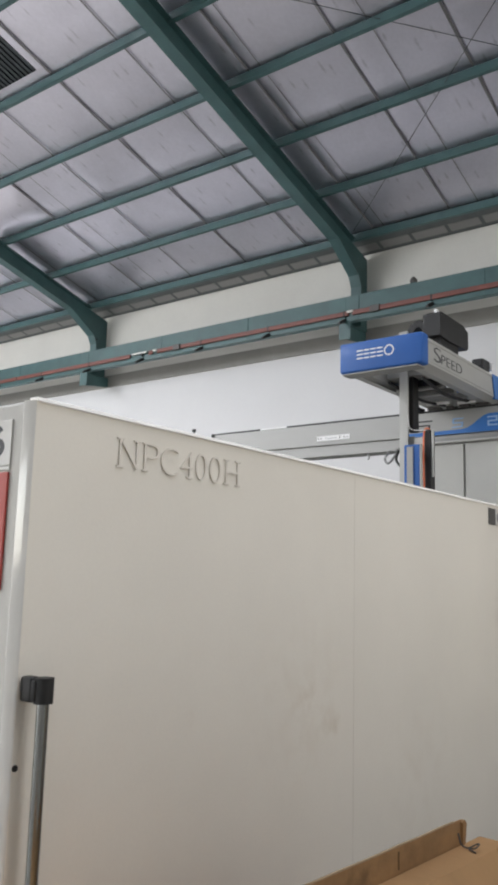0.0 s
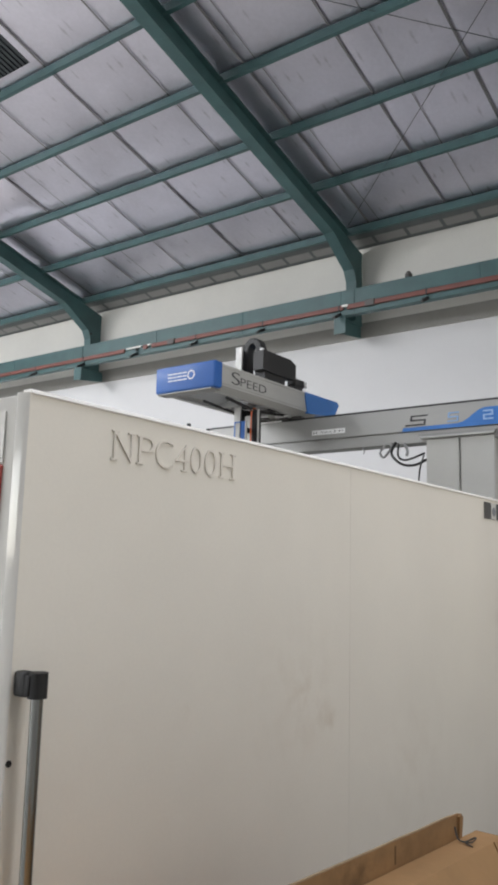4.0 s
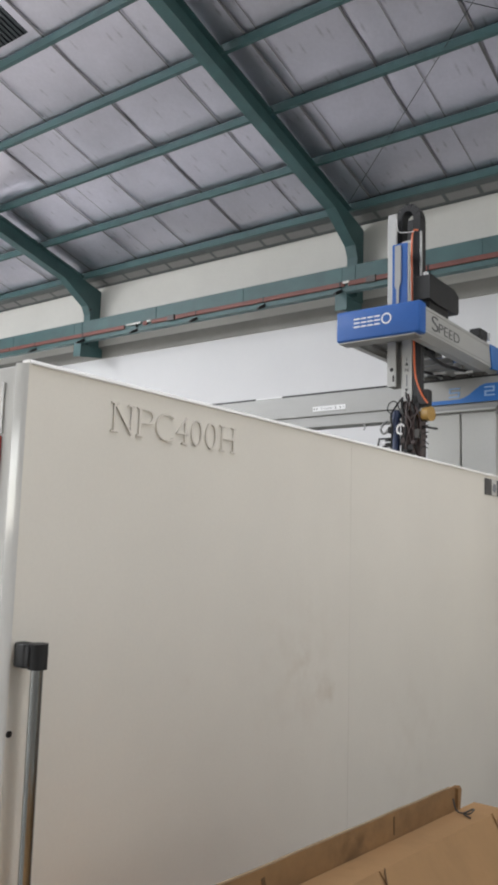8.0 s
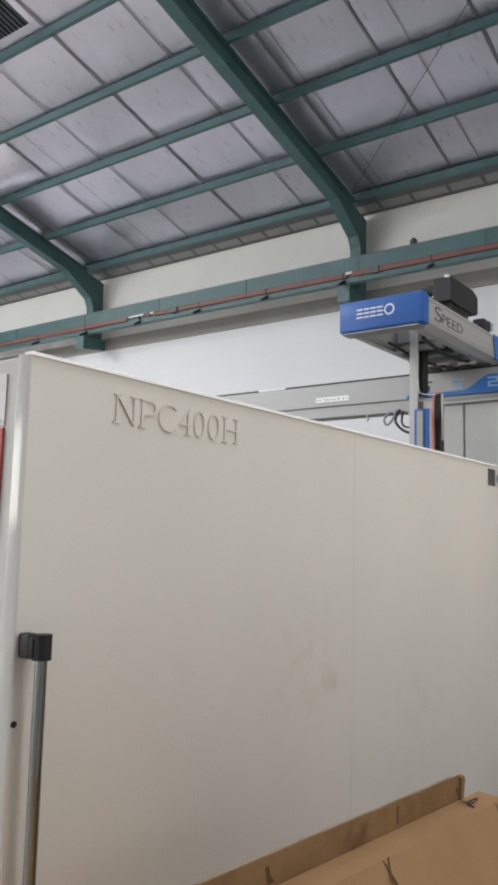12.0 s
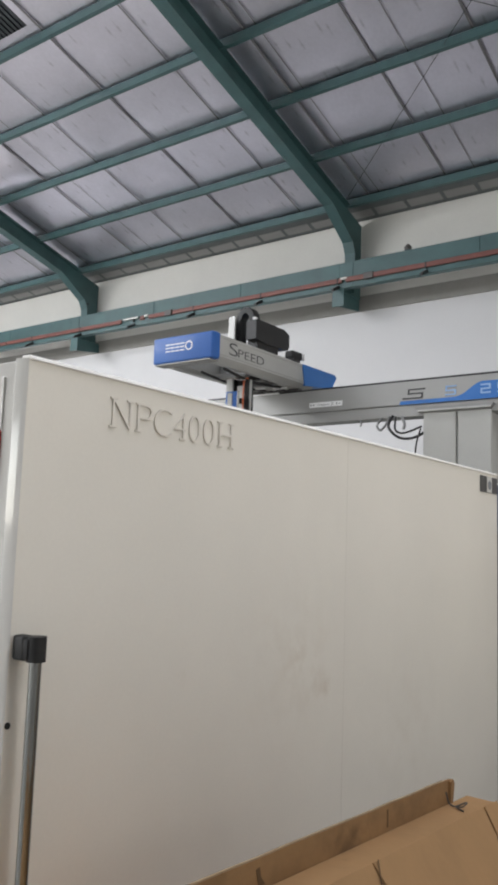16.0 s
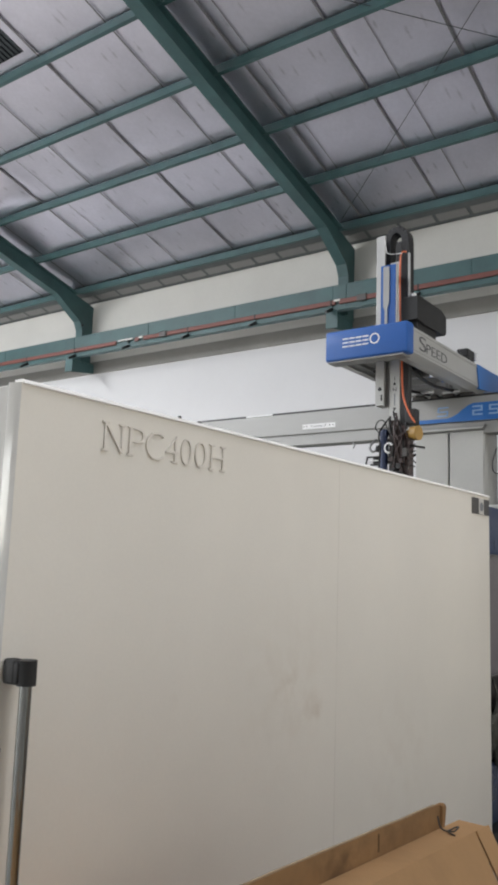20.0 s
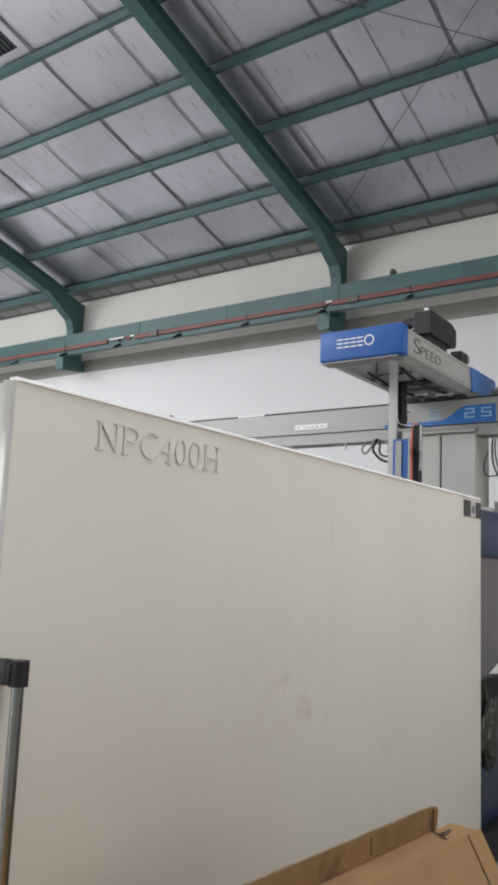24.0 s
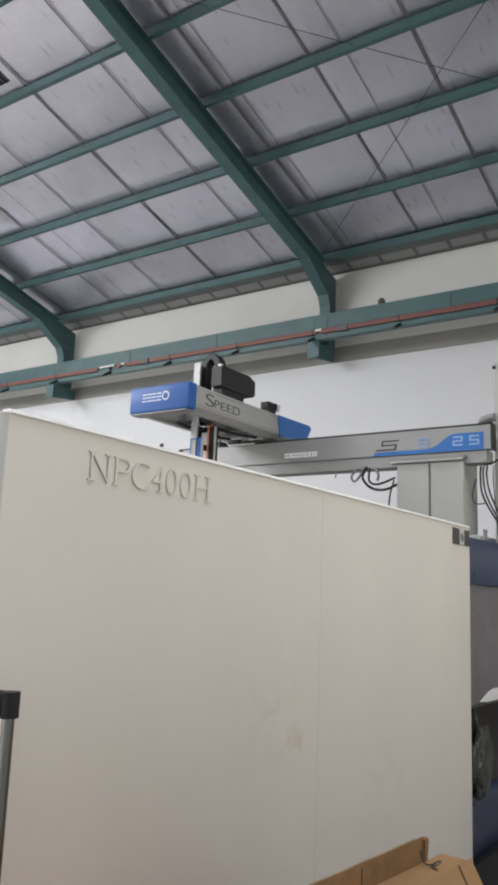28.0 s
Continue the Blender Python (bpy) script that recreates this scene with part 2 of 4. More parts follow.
SLIT = surface("dark_slit", (0.16, 0.095, 0.045), 0.9, 0.0, 0.1, 20.0, 60.0, 0.0)
CARDEDGE = surface("torn_cardboard_edge", (0.46, 0.33, 0.20), 0.9, 0.0, 0.15, 20.0, 90.0, 0.3)
SMOKED = surface("scuffed_grey_window", (0.26, 0.24, 0.25), 0.22, 0.0, 0.12, 2.5, 40.0, 0.03, 0.05)
LOWGLASS = surface("dark_brown_smoked_sheet", (0.030, 0.024, 0.022), 0.35, 0.0, 0.2, 3.0, 50.0, 0.05)
BAGFILM = surface("grey_green_bag_film", (0.085, 0.088, 0.07), 0.3, 0.0, 0.25, 8.0, 40.0, 0.2)
BROWNHOSE = surface("brown_rubber", (0.075, 0.048, 0.045), 0.5, 0.0, 0.2, 8.0, 60.0, 0.1)
SILVERCABLE = surface("grey_cable_sheath", (0.30, 0.30, 0.30), 0.5, 0.0, 0.1, 8.0, 60.0, 0.0)

# ---- builders ----


def block(bm, x0, x1, y0, y1, z0, z1, bevel=0.0, seg=2):
    vs = bmesh.ops.create_cube(bm, size=1.0, matrix=Matrix.Translation(((x0 + x1) / 2, (y0 + y1) / 2, (z0 + z1) / 2))
                               @ Matrix.Diagonal((x1 - x0, y1 - y0, z1 - z0, 1)))["verts"]
    if bevel:
        edges = list({e for v in vs for e in v.link_edges})
        bmesh.ops.bevel(bm, geom=edges, offset=bevel, segments=seg, affect="EDGES", profile=0.5)
    return bm


def rod(bm, a, b, r, n=14, r2=None):
    """A closed cylinder or cone from a to b."""
    a, b = Vector(a), Vector(b)
    m = Matrix.Translation((a + b) / 2) @ (b - a).to_track_quat("Z", "Y").to_matrix().to_4x4()
    bmesh.ops.create_cone(bm, cap_ends=True, segments=n, radius1=r, radius2=r if r2 is None else r2, depth=(b - a).length, matrix=m)
    return bm


def prism(bm, outline, axis, lo, hi):
    """An outline of 2D points, extruded along an axis (the points give the other two axes in order)."""
    def at(p, d):
        q = list(p)
        q.insert("xyz".index(axis), d)
        return bm.verts.new(q)
    low, high = [at(p, lo) for p in outline], [at(p, hi) for p in outline]
    n = len(outline)
    faces = [bm.faces.new(low), bm.faces.new(high[::-1])]
    faces += [bm.faces.new((low[i], high[i], high[(i + 1) % n], low[(i + 1) % n])) for i in range(n)]
    bmesh.ops.recalc_face_normals(bm, faces=faces)
    return bm


def tube(bm, points, r, n=8, smooth=6):
    """A bent cable or hose through points."""
    pts = [Vector(p) for p in points]
    path = []
    for i in range(len(pts) - 1):
        p0, p1, p2, p3 = pts[max(i - 1, 0)], pts[i], pts[i + 1], pts[min(i + 2, len(pts) - 1)]
        for k in range(smooth):
            u = k / smooth
            path.append(0.5 * (2 * p1 + (p2 - p0) * u + (2 * p0 - 5 * p1 + 4 * p2 - p3) * u * u + (3 * p1 - p0 - 3 * p2 + p3) * u ** 3))
    path.append(pts[-1])
    rings = []
    for i, p in enumerate(path):
        d = (path[min(i + 1, len(path) - 1)] - path[max(i - 1, 0)]).normalized()
        side = d.cross(Vector((0.31, 0.2, 0.93))).normalized()
        up = d.cross(side)
        rings.append([bm.verts.new(p + r * (math.cos(2 * math.pi * k / n) * side + math.sin(2 * math.pi * k / n) * up)) for k in range(n)])
    faces = [bm.faces.new((ra[k], ra[(k + 1) % n], rb[(k + 1) % n], rb[k])) for ra, rb in zip(rings, rings[1:]) for k in range(n)]
    faces += [bm.faces.new(rings[0]), bm.faces.new(rings[-1][::-1])]
    bmesh.ops.recalc_face_normals(bm, faces=faces)
    return bm


def finish(name, bm, material, smooth=False):
    me = bpy.data.meshes.new(name)
    if smooth:
        for f in bm.faces:
            f.smooth = True
        for e in bm.edges:
            if len(e.link_faces) == 2 and e.calc_face_angle(0) > 0.6:
                e.smooth = False
    bm.to_mesh(me)
    bm.free()
    for mt in material if isinstance(material, (list, tuple)) else [material]:
        me.materials.append(mt)
    return new(name, me)


def part(name, bm, material, parent, label="", smooth=False):
    """One mesh under a thing or under a part; its mesh is in the world's metres."""
    ob = finish(name, bm, material, smooth)
    ob.parent = parent
    ob.matrix_parent_inverse = parent.matrix_basis.inverted()
    return tagged(ob, label) if label else ob


def thing(name, x, y, z, label, category, group="", kind=""):
    ob = new(name)
    ob.location = (x, y, z)
    ob.matrix_basis = pose(x, y, z)
    return tagged(ob, label, category, group, kind)


def mesh_thing(name, bm, material, label, category, group="", kind="", smooth=False):
    return tagged(finish(name, bm, material, smooth), label, category, group, kind)


def B():
    return bmesh.new()


SIDE = Matrix(((0, 0, 1, 0), (1, 0, 0, 0), (0, 1, 0, 0), (0, 0, 0, 1)))  # writing that faces +x and reads along +y
FRONT = Matrix(((1, 0, 0, 0), (0, 0, -1, 0), (0, 1, 0, 0), (0, 0, 0, 1)))  # writing that faces -y and reads along +x


def writing(text, m, width, height, depth=0.002, grow=0.0):
    """Letters in the built-in font as a bmesh, stretched to width and height, lower left at the origin of m."""
    cu = bpy.data.curves.new("writing", "FONT")
    cu.body, cu.size, cu.extrude, cu.offset, cu.resolution_u = text, 1.0, 0.5, grow, 6
    ob = bpy.data.objects.new("writing", cu)
    scene.collection.objects.link(ob)
    bpy.context.view_layer.update()
    me = bpy.data.meshes.new_from_object(ob.evaluated_get(bpy.context.evaluated_depsgraph_get()))
    bpy.data.objects.remove(ob)
    bpy.data.curves.remove(cu)
    bm = bmesh.new()
    bm.from_mesh(me)
    bpy.data.meshes.remove(me)
    lo = [min(v.co[i] for v in bm.verts) for i in range(3)]
    hi = [max(v.co[i] for v in bm.verts) for i in range(3)]
    size = (width, height, depth)
    for v in bm.verts:
        v.co = m @ Vector([(v.co[i] - lo[i]) / (hi[i] - lo[i]) * size[i] for i in range(3)])
    return bm


# ---- the hall ----
YW, YN, XW, XE = 9.643, -10.0, -24.0, 14.0
EAVE, SLOPE, RIDGE = 6.95, 0.27, -0.2
BAYS = (-16.34, -10.34, -4.34, 1.66, 7.66)
PURLINS = [9.15 - 1.075 * i for i in range(9)]


def roof_z(y, below=0.0):
    """Height of the foil over y, or of a line below it."""
    top = EAVE + SLOPE * (YW - RIDGE)
    return (EAVE + SLOPE * (YW - y) if y > RIDGE else top - SLOPE * (RIDGE - y)) - below


mesh_thing("floor", block(B(), XW - 0.3, XE + 0.3, YN - 0.3, YW + 0.3, -0.2, 0.0), FLOOR, "worn grey concrete factory floor", "floor", kind="structure")
mesh_thing("wall_north", block(B(), XW, XE, YW + 0.02, YW + 0.26, 2.2, 5.42), WHITEWALL, "plain white painted lower factory wall", "wall", kind="structure")
# unseen; dark grey-green is added so that the foil reflects less light
mesh_thing("wall_north_low_dark", block(B(), XW, XE, YW + 0.016, YW + 0.26, 0.0, 2.198), LOWDARK, "unseen lowest part of the wall, darkened to dull the foil's reflections", "wall", kind="structure")
mesh_thing("ring_beam", block(B(), XW, XE, YW - 0.012, YW + 0.26, 5.42, 5.665, 0.008), CEMENT, "grey rendered concrete ring beam on the wall", "beam", kind="structure")
mesh_thing("wall_north_upper", block(B(), XW, XE, YW, YW + 0.26, 5.667, EAVE + 0.3), CREAM, "cream painted upper factory wall below the eaves", "wall", kind="structure")
bm = B()
for z0, z1, xs in ((0, 0.4, ((XW, XE),)), (0.4, 1.9, ((XW, -17.0), (-11.0, XE))), (1.9, 3.0, ((XW, -17.0), (-11.0, -6.0), (0.0, 5.5), (9.5, XE))),
                   (3.0, 3.35, ((XW, -17.0), (-11.0, -6.0), (0.0, XE))), (3.35, 4.8, ((XW, -17.0), (-11.0, XE))), (4.8, 6.9, ((XW, XE),))):
    for x0, x1 in xs:
        block(bm, x0, x1, YN - 0.25, YN, z0, z1)
mesh_thing("wall_south", bm, CREAM, "cream painted factory wall with added gate and window openings", "wall", kind="structure")
mesh_thing("wall_west", prism(B(), [(YN, 0), (YW, 0), (YW, EAVE), (RIDGE, roof_z(RIDGE)), (YN, 6.95)], "x", XW - 0.25, XW), CREAM,
           "cream painted gable wall of the factory", "wall", kind="structure")
bm = B()
prism(bm, [(YN, 4.8), (YW, 4.8), (YW, EAVE), (RIDGE, roof_z(RIDGE)), (YN, 6.95)], "x", XE, XE + 0.25)
block(bm, XE, XE + 0.25, YN, 3.9, 0, 4.8)
block(bm, XE, XE + 0.25, 8.9, YW, 0, 4.8)
block(bm, XE, XE + 0.25, 3.9, 8.9, 0, 0.4)
mesh_thing("wall_east", bm, CREAM, "cream painted gable wall with an added wide gate opening", "wall", kind="structure")
# added out of view, stepped to keep light off the lower panel and guard
mesh_thing("added_shade_wall", block(block(B(), 4.2, 4.32, 1.0, 3.2, 0.0, 1.95, 0.01), 4.2, 4.32, 3.202, 9.6, 0.0, 1.35, 0.01), BUFF, "plain buff wall added out of view to shade the panel", "wall", kind="structure")


def foil_ceiling():
    """Strips of foil laid down the slope, sagging a little between the purlins, with lapped seams."""
    bm = B()
    step, cuts = 1.228, 7
    ys = []
    for a, b in zip([YW - 0.04] + PURLINS, PURLINS + [RIDGE]):
        ys += [(a + (b - a) * k / cuts, math.sin(math.pi * k / cuts)) for k in range(cuts)]
    ys.append((RIDGE, 0.0))
    rnd = random.Random(4)
    i0 = int((XW - 0.05 + 1.49) / step) - 1
    for i in range(i0, int((XE + 1.49) / step) + 1):
        x0, x1 = -1.49 + i * step, -1.49 + (i + 1) * step
        x0, x1 = max(x0, XW), min(x1, XE)
        if x1 - x0 < 0.1:
            continue
        cols = [x0, x0 + 0.02, x0 + 0.25, (x0 + x1) / 2, x1 - 0.25, x1 - 0.03, x1 + 0.015]
        lift = [0.002, 0.0, -0.004, -0.006, -0.004, 0.0, -0.002]
        sag = rnd.uniform(0.006, 0.016)
        grid = []
        for y, s in ys:
            wob = rnd.uniform(-0.002, 0.002)
            loose = 0.28 * s if i == -7 and 5.93 < y < 6.99 else 0.0
            grid.append([bm.verts.new((x, y, roof_z(y) + lf - s * sag * (1 if 0 < k < 6 else 0.6) + wob - loose * (6 - k) / 6)) for k, (x, lf) in enumerate(zip(cols, lift))])
        for ra, rb in zip(grid, grid[1:]):
            for k in range(6):
                if x0 < -6.7 and x1 > -8.2 and ra[0].co.y < 4.80 and rb[0].co.y > 3.65 and cols[k] < -6.6:
                    continue
                if 0.45 < (ra[k].co.y + rb[k].co.y) / 2 < 2.75 and any(abs((cols[k] + cols[k + 1]) / 2 - gx) < 1.5 for gx in LIGHTS):
                    continue
                f = bm.faces.new((ra[k], rb[k], rb[k + 1], ra[k + 1]))
                f.smooth = True
                # darker foil beside the wall paints the shade at the eaves
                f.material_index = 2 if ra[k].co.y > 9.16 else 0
        # lapped edge: narrow dark strips paint the shadow of the fold beside the seam
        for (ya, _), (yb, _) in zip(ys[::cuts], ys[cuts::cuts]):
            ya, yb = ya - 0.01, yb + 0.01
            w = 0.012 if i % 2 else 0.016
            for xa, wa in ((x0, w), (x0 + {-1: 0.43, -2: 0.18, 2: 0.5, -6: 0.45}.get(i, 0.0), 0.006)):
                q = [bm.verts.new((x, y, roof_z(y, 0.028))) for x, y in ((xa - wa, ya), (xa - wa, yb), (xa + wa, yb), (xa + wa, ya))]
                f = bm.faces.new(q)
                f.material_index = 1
    return bm


mesh_thing("ceiling", foil_ceiling(), [FOIL, SEAM, EAVEDARK], "silver foil insulation under the pitched roof with pin marks", "ceiling", kind="structure")
# outer skin of the roof, with the added, unseen rooflights left open in the near slope
bm = B()
edges = [XW - 0.3]
for gx in LIGHTS:
    edges += [gx - 1.5, gx + 1.5]
edges.append(XE + 0.3)


def skin(ya, yb, x0, x1):
    prism(bm, [(ya, roof_z(ya) + 0.08), (yb, roof_z(yb) + 0.08), (yb, roof_z(yb) + 0.14), (ya, roof_z(ya) + 0.14)], "x", x0, x1)


for k in range(len(edges) - 1):
    spans = ((YW + 0.4, RIDGE), (RIDGE, YN - 0.3)) if k % 2 == 0 else ((YW + 0.4, 2.75), (0.45, RIDGE), (RIDGE, -3.0), (-7.0, YN - 0.3))
    for ya, yb in spans:
        skin(ya, yb, edges[k], edges[k + 1])
mesh_thing("roof", bm, DARKVENT, "metal roof sheeting with added, unseen rooflight strips", "roof", kind="structure")

# dark louvred vent between two purlins
vent = thing("roof_vent", -7.4, 4.2, roof_z(4.2), "dark corrugated roof vent in a foil frame", "vent")
for k in range(19):
    x = -6.585 - k * 0.08
    part("slat", prism(B(), [(4.75, roof_z(4.75, -0.01)), (3.7, roof_z(3.7, -0.01)), (3.7, roof_z(3.7, -0.06)), (4.75, roof_z(4.75, -0.06))], "x", x - 0.05, x), DARKVENT, vent)
part("backing", prism(B(), [(4.78, roof_z(4.78, -0.064)), (3.67, roof_z(3.67, -0.064)), (3.67, roof_z(3.67, -0.075)), (4.78, roof_z(4.78, -0.075))], "x", -8.21, -6.565), DARKVENT, vent)
bm = B()
for xa, xb in ((-6.562, -6.425), (-8.237, -8.215)):
    prism(bm, [(4.79, roof_z(4.79, 0.003)), (3.66, roof_z(3.66, 0.003)), (3.66, roof_z(3.66, -0.07)), (4.79, roof_z(4.79, -0.07))], "x", xa, xb)
block(bm, -8.213, -6.564, 4.775, 4.795, roof_z(4.785, 0.003), roof_z(4.785, -0.06))
part("frame", bm, FOIL, vent, "foil-faced vent frame")

# purlins: lipped channels along the hall
for i, y in enumerate(PURLINS):
    bm = B()
    z = roof_z(y, 0.035)
    d = 0.112
    prism(bm, [(y - 0.032, z), (y + 0.032, z), (y + 0.032, z - 0.012), (y - 0.020, z - 0.010), (y - 0.020, z - d + 0.010), (y + 0.032, z - d + 0.008),
               (y + 0.032, z - d), (y - 0.032, z - d)], "x", XW, XE)
    mesh_thing("purlin", bm, GREEN, "teal painted steel roof purlin", "purlin", "roof purlins", "structure")


def rafter(x):
    """A steel portal frame: rafter, haunch and short column with its corbel."""
    t = thing("portal_frame", x, YW, 5.3, "teal painted steel rafter with haunched knee and column", "steel frame", "portal frames", "structure")
    lo, hi = 0.42, 0.145
    bm = B()
    prism(bm, [(8.62, roof_z(8.62, lo)), (8.62, roof_z(8.62, hi)), (RIDGE, roof_z(RIDGE, hi)), (RIDGE, roof_z(RIDGE, lo))], "x", x - 0.007, x + 0.007)
    part("web", bm, GREEN, t)
    bm = B()
    prism(bm, [(8.62, roof_z(8.62, lo + 0.014)), (8.62, roof_z(8.62, lo)), (RIDGE, roof_z(RIDGE, lo)), (RIDGE, roof_z(RIDGE, lo + 0.014))], "x", x - 0.09, x + 0.09)
    part("bottom_flange", bm, GREEN, t)
    bm = B()
    prism(bm, [(9.1, roof_z(9.1, hi)), (9.1, roof_z(9.1, hi - 0.014)), (RIDGE, roof_z(RIDGE, hi - 0.014)), (RIDGE, roof_z(RIDGE, hi))], "x", x - 0.09, x + 0.09)
    part("top_flange", bm, GREEN, t)
    # haunch and column
    bm = B()
    knee = [(8.62, roof_z(8.62, lo)), (9.22, 6.42), (9.30, 6.25), (9.30, 5.606), (9.63, 5.606), (9.63, roof_z(9.63, hi)), (8.62, roof_z(8.62, hi))]
    prism(bm, knee, "x", x - 0.006, x + 0.006)
    part("haunch", bm, GREEN, t)
    bm = B()
    for (ya, za), (yb, zb) in zip(knee[:3], knee[1:4]):
        dy, dz = (zb - za), -(yb - ya)
        n = 0.016 / math.hypot(dy, dz)
        prism(bm, [(ya, za), (yb, zb), (yb + dy * n, zb + dz * n), (ya + dy * n, za + dz * n)], "x", x - 0.09, x + 0.09)
    part("inner_flange", bm, GREEN, t)
    # corbel that carries the runway beam
    bm = B()
    c = x + (0.11 if x < -10.0 else -0.02)
    prism(bm, [(9.0, 5.34), (9.0, 5.59), (9.63, 5.59), (9.63, 5.42)], "x", c - 0.007, c + 0.007)
    block(bm, c - 0.10, c + 0.10, 8.985, 9.0, 5.335, 5.602, 0.002)
    block(bm, c - 0.05, c + 0.03, 9.0, 9.60, 5.591, 5.602)
    part("corbel", bm, GREEN, t)
    for z in (6.2, 6.36):
        part("bolt", rod(B(), (x + 0.02, 9.33, z), (x + 0.05, 9.33, z), 0.02, 6), BLACK, t)
    return t


for x in BAYS:
    rafter(x)

# crane runway beam with its conductor rail
for k, x0 in enumerate((-22.34, -16.34, -10.34, -4.34, 1.66, 7.66)):
    runway = thing("runway_beam", x0 + 3, 9.05, 5.604, "teal painted crane runway beam resting on corbels", "beam", "runway beams", "structure")
    x1 = x0 + 5.996
    part("web", block(B(), x0, x1, 8.985, 8.995, 5.617, 5.984), GREEN, runway)
    part("bottom_flange", block(B(), x0, x1, 8.985, 9.10, 5.604, 5.616), GREEN, runway)
    part("top_flange", block(B(), x0, x1, 8.985, 9.10, 5.985, 5.999), GREEN, runway)
    for s in (0.20, 2.15, 4.10):
        part("stiffener", block(B(), x0 + s, x0 + s + 0.03, 8.976, 8.9845, 5.618, 5.99, 0.002), GREEN, runway)
rail = thing("conductor_rail", -4.0, 8.95, 5.66, "orange-red conductor rail clipped along the runway beam", "conductor rail")
for x0, x1 in ((XW, -12.3), (-12.28, -8.93), (-8.46, -8.35), (-8.25, -7.86), (-7.68, -4.28), (-4.22, -1.1), (-1.06, 4.6), (4.66, XE)):
    part("bar", block(B(), x0, x1, 8.945, 8.972, 5.680, 5.757, 0.012), RED_BAR, rail)
for i in range(24):
    x = -21.43 + 1.423 * i
    bm = B()
    block(bm, x - 0.012, x + 0.012, 8.941, 8.984, 5.672, 5.764, 0.004)
    prism(bm, [(8.95, 5.64), (8.984, 5.652), (8.984, 5.60), (8.81, 5.515), (8.80, 5.55)], "x", x - 0.02, x + 0.02)
    part("clip", bm, BLACK, rail, "dark rail clip")
for x, w in ((-8.69, 0.19), (-4.25, 0.055), (-8.30, 0.045)):
    part("joint_cover", block(B(), x - w, x + w, 8.938, 8.975, 5.724, 5.760, 0.006), TRIM if w < 0.1 else ALU, rail, "white joint cover")
for x in (-7.77, -3.83):
    part("joint_box", block(B(), x - 0.08, x + 0.08, 8.93, 8.98, 5.668, 5.77, 0.01), DARKPLATE, rail, "dark joint box")
lamp = thing("beacon", -3.24, 9.0, 5.999, "small dark beacon on the runway beam", "beacon")
part("base", block(B(), -3.28, -3.20, 8.99, 9.07, 6.0, 6.021, 0.006), DARKVENT, lamp)
bm = rod(B(), (-3.24, 9.03, 6.021), (-3.24, 9.03, 6.056), 0.052, 14, 0.056)
rod(bm, (-3.24, 9.03, 6.056), (-3.24, 9.03, 6.10), 0.056, 14, 0.022)
part("dome", bm, DARKPLATE, lamp, smooth=True)

# eaves: a dull closing band between the last purlin and the wall, pale laps of sheet on it, and a dark strip drawn for
# the gap at the wall top
bm = B()
rnd = random.Random(8)
x = XW + 0.3
while x < XE - 0.8:
    w = rnd.uniform(0.50, 0.62)
    a, b, d = x + 0.03, x + w - 0.03, rnd.uniform(-0.003, 0.003)
    prism(bm, [(9.39, roof_z(9.39, 0.068 + d)), (9.55, roof_z(9.55, 0.068)), (9.55, roof_z(9.55, 0.061)), (9.39, roof_z(9.39, 0.061))], "x", a, b)
    x += w
mesh_thing("eaves_sheets", bm, ALU_DULL, "dull metal sheet laps at the eaves", "trim", kind="structure")
bm = prism(B(), [(9.16, roof_z(9.16, 0.059)), (9.612, roof_z(9.612, 0.059)), (9.612, roof_z(9.612, 0.045)), (9.16, roof_z(9.16, 0.045))], "x", XW, XE)
mesh_thing("eaves_band", bm, EAVERIB, "dull dark closing band behind the eaves sheets", "trim", kind="structure")
mesh_thing("eaves_gap_line", block(B(), XW, XE, 9.615, 9.638, EAVE - 0.053, EAVE - 0.022), DARKVENT, "dark strip drawn for the gap along the wall top", "trim", kind="structure")

# diagonal wind bracing under the foil
for (xa, ya), (xb, yb) in (((-4.2, 4.127), (1.6, 9.06)), ((-4.2, 8.957), (1.6, 4.09))):
    mesh_thing("bracing_rod", rod(B(), (xa, ya, roof_z(ya, 0.11)), (xb, yb, roof_z(yb, 0.11)), 0.0045, 8), DARKVENT, "thin dark diagonal roof bracing rod", "bracing rod", "bracing rods", "structure")

# ---- the moulding machine ----
TOP = 2.20
machine = thing("moulding_machine", -0.85, 2.4, 0, "off-white sheet-metal enclosure of a moulding machine, open on top", "machine")


def rounded_panel(y0, y1, edge):
    """A side panel with a rolled top edge and one rolled upright edge, at y = edge."""
    bm = block(B(), -0.03, 0.0, y0, y1, 0.16, TOP)
    rolled = [e for e in bm.edges if all(v.co.z > TOP - 0.001 for v in e.verts) and abs(e.verts[0].co.y - e.verts[1].co.y) > 0.1
              or edge > 1 and all(abs(v.co.y - edge) < 0.001 and v.co.x > -0.001 for v in e.verts)]
    bmesh.ops.bevel(bm, geom=rolled, offset=0.003, segments=3, affect="EDGES", profile=0.5)
    return bm


part("side_panel", rounded_panel(0.0, 1.6808, 0.0), PANEL, machine, "off-white panel with raised lettering and faint scuffs", smooth=True)
part("side_panel", rounded_panel(1.6818, 3.499, 3.499), PANEL, machine, "off-white panel with a dark nameplate", smooth=True)
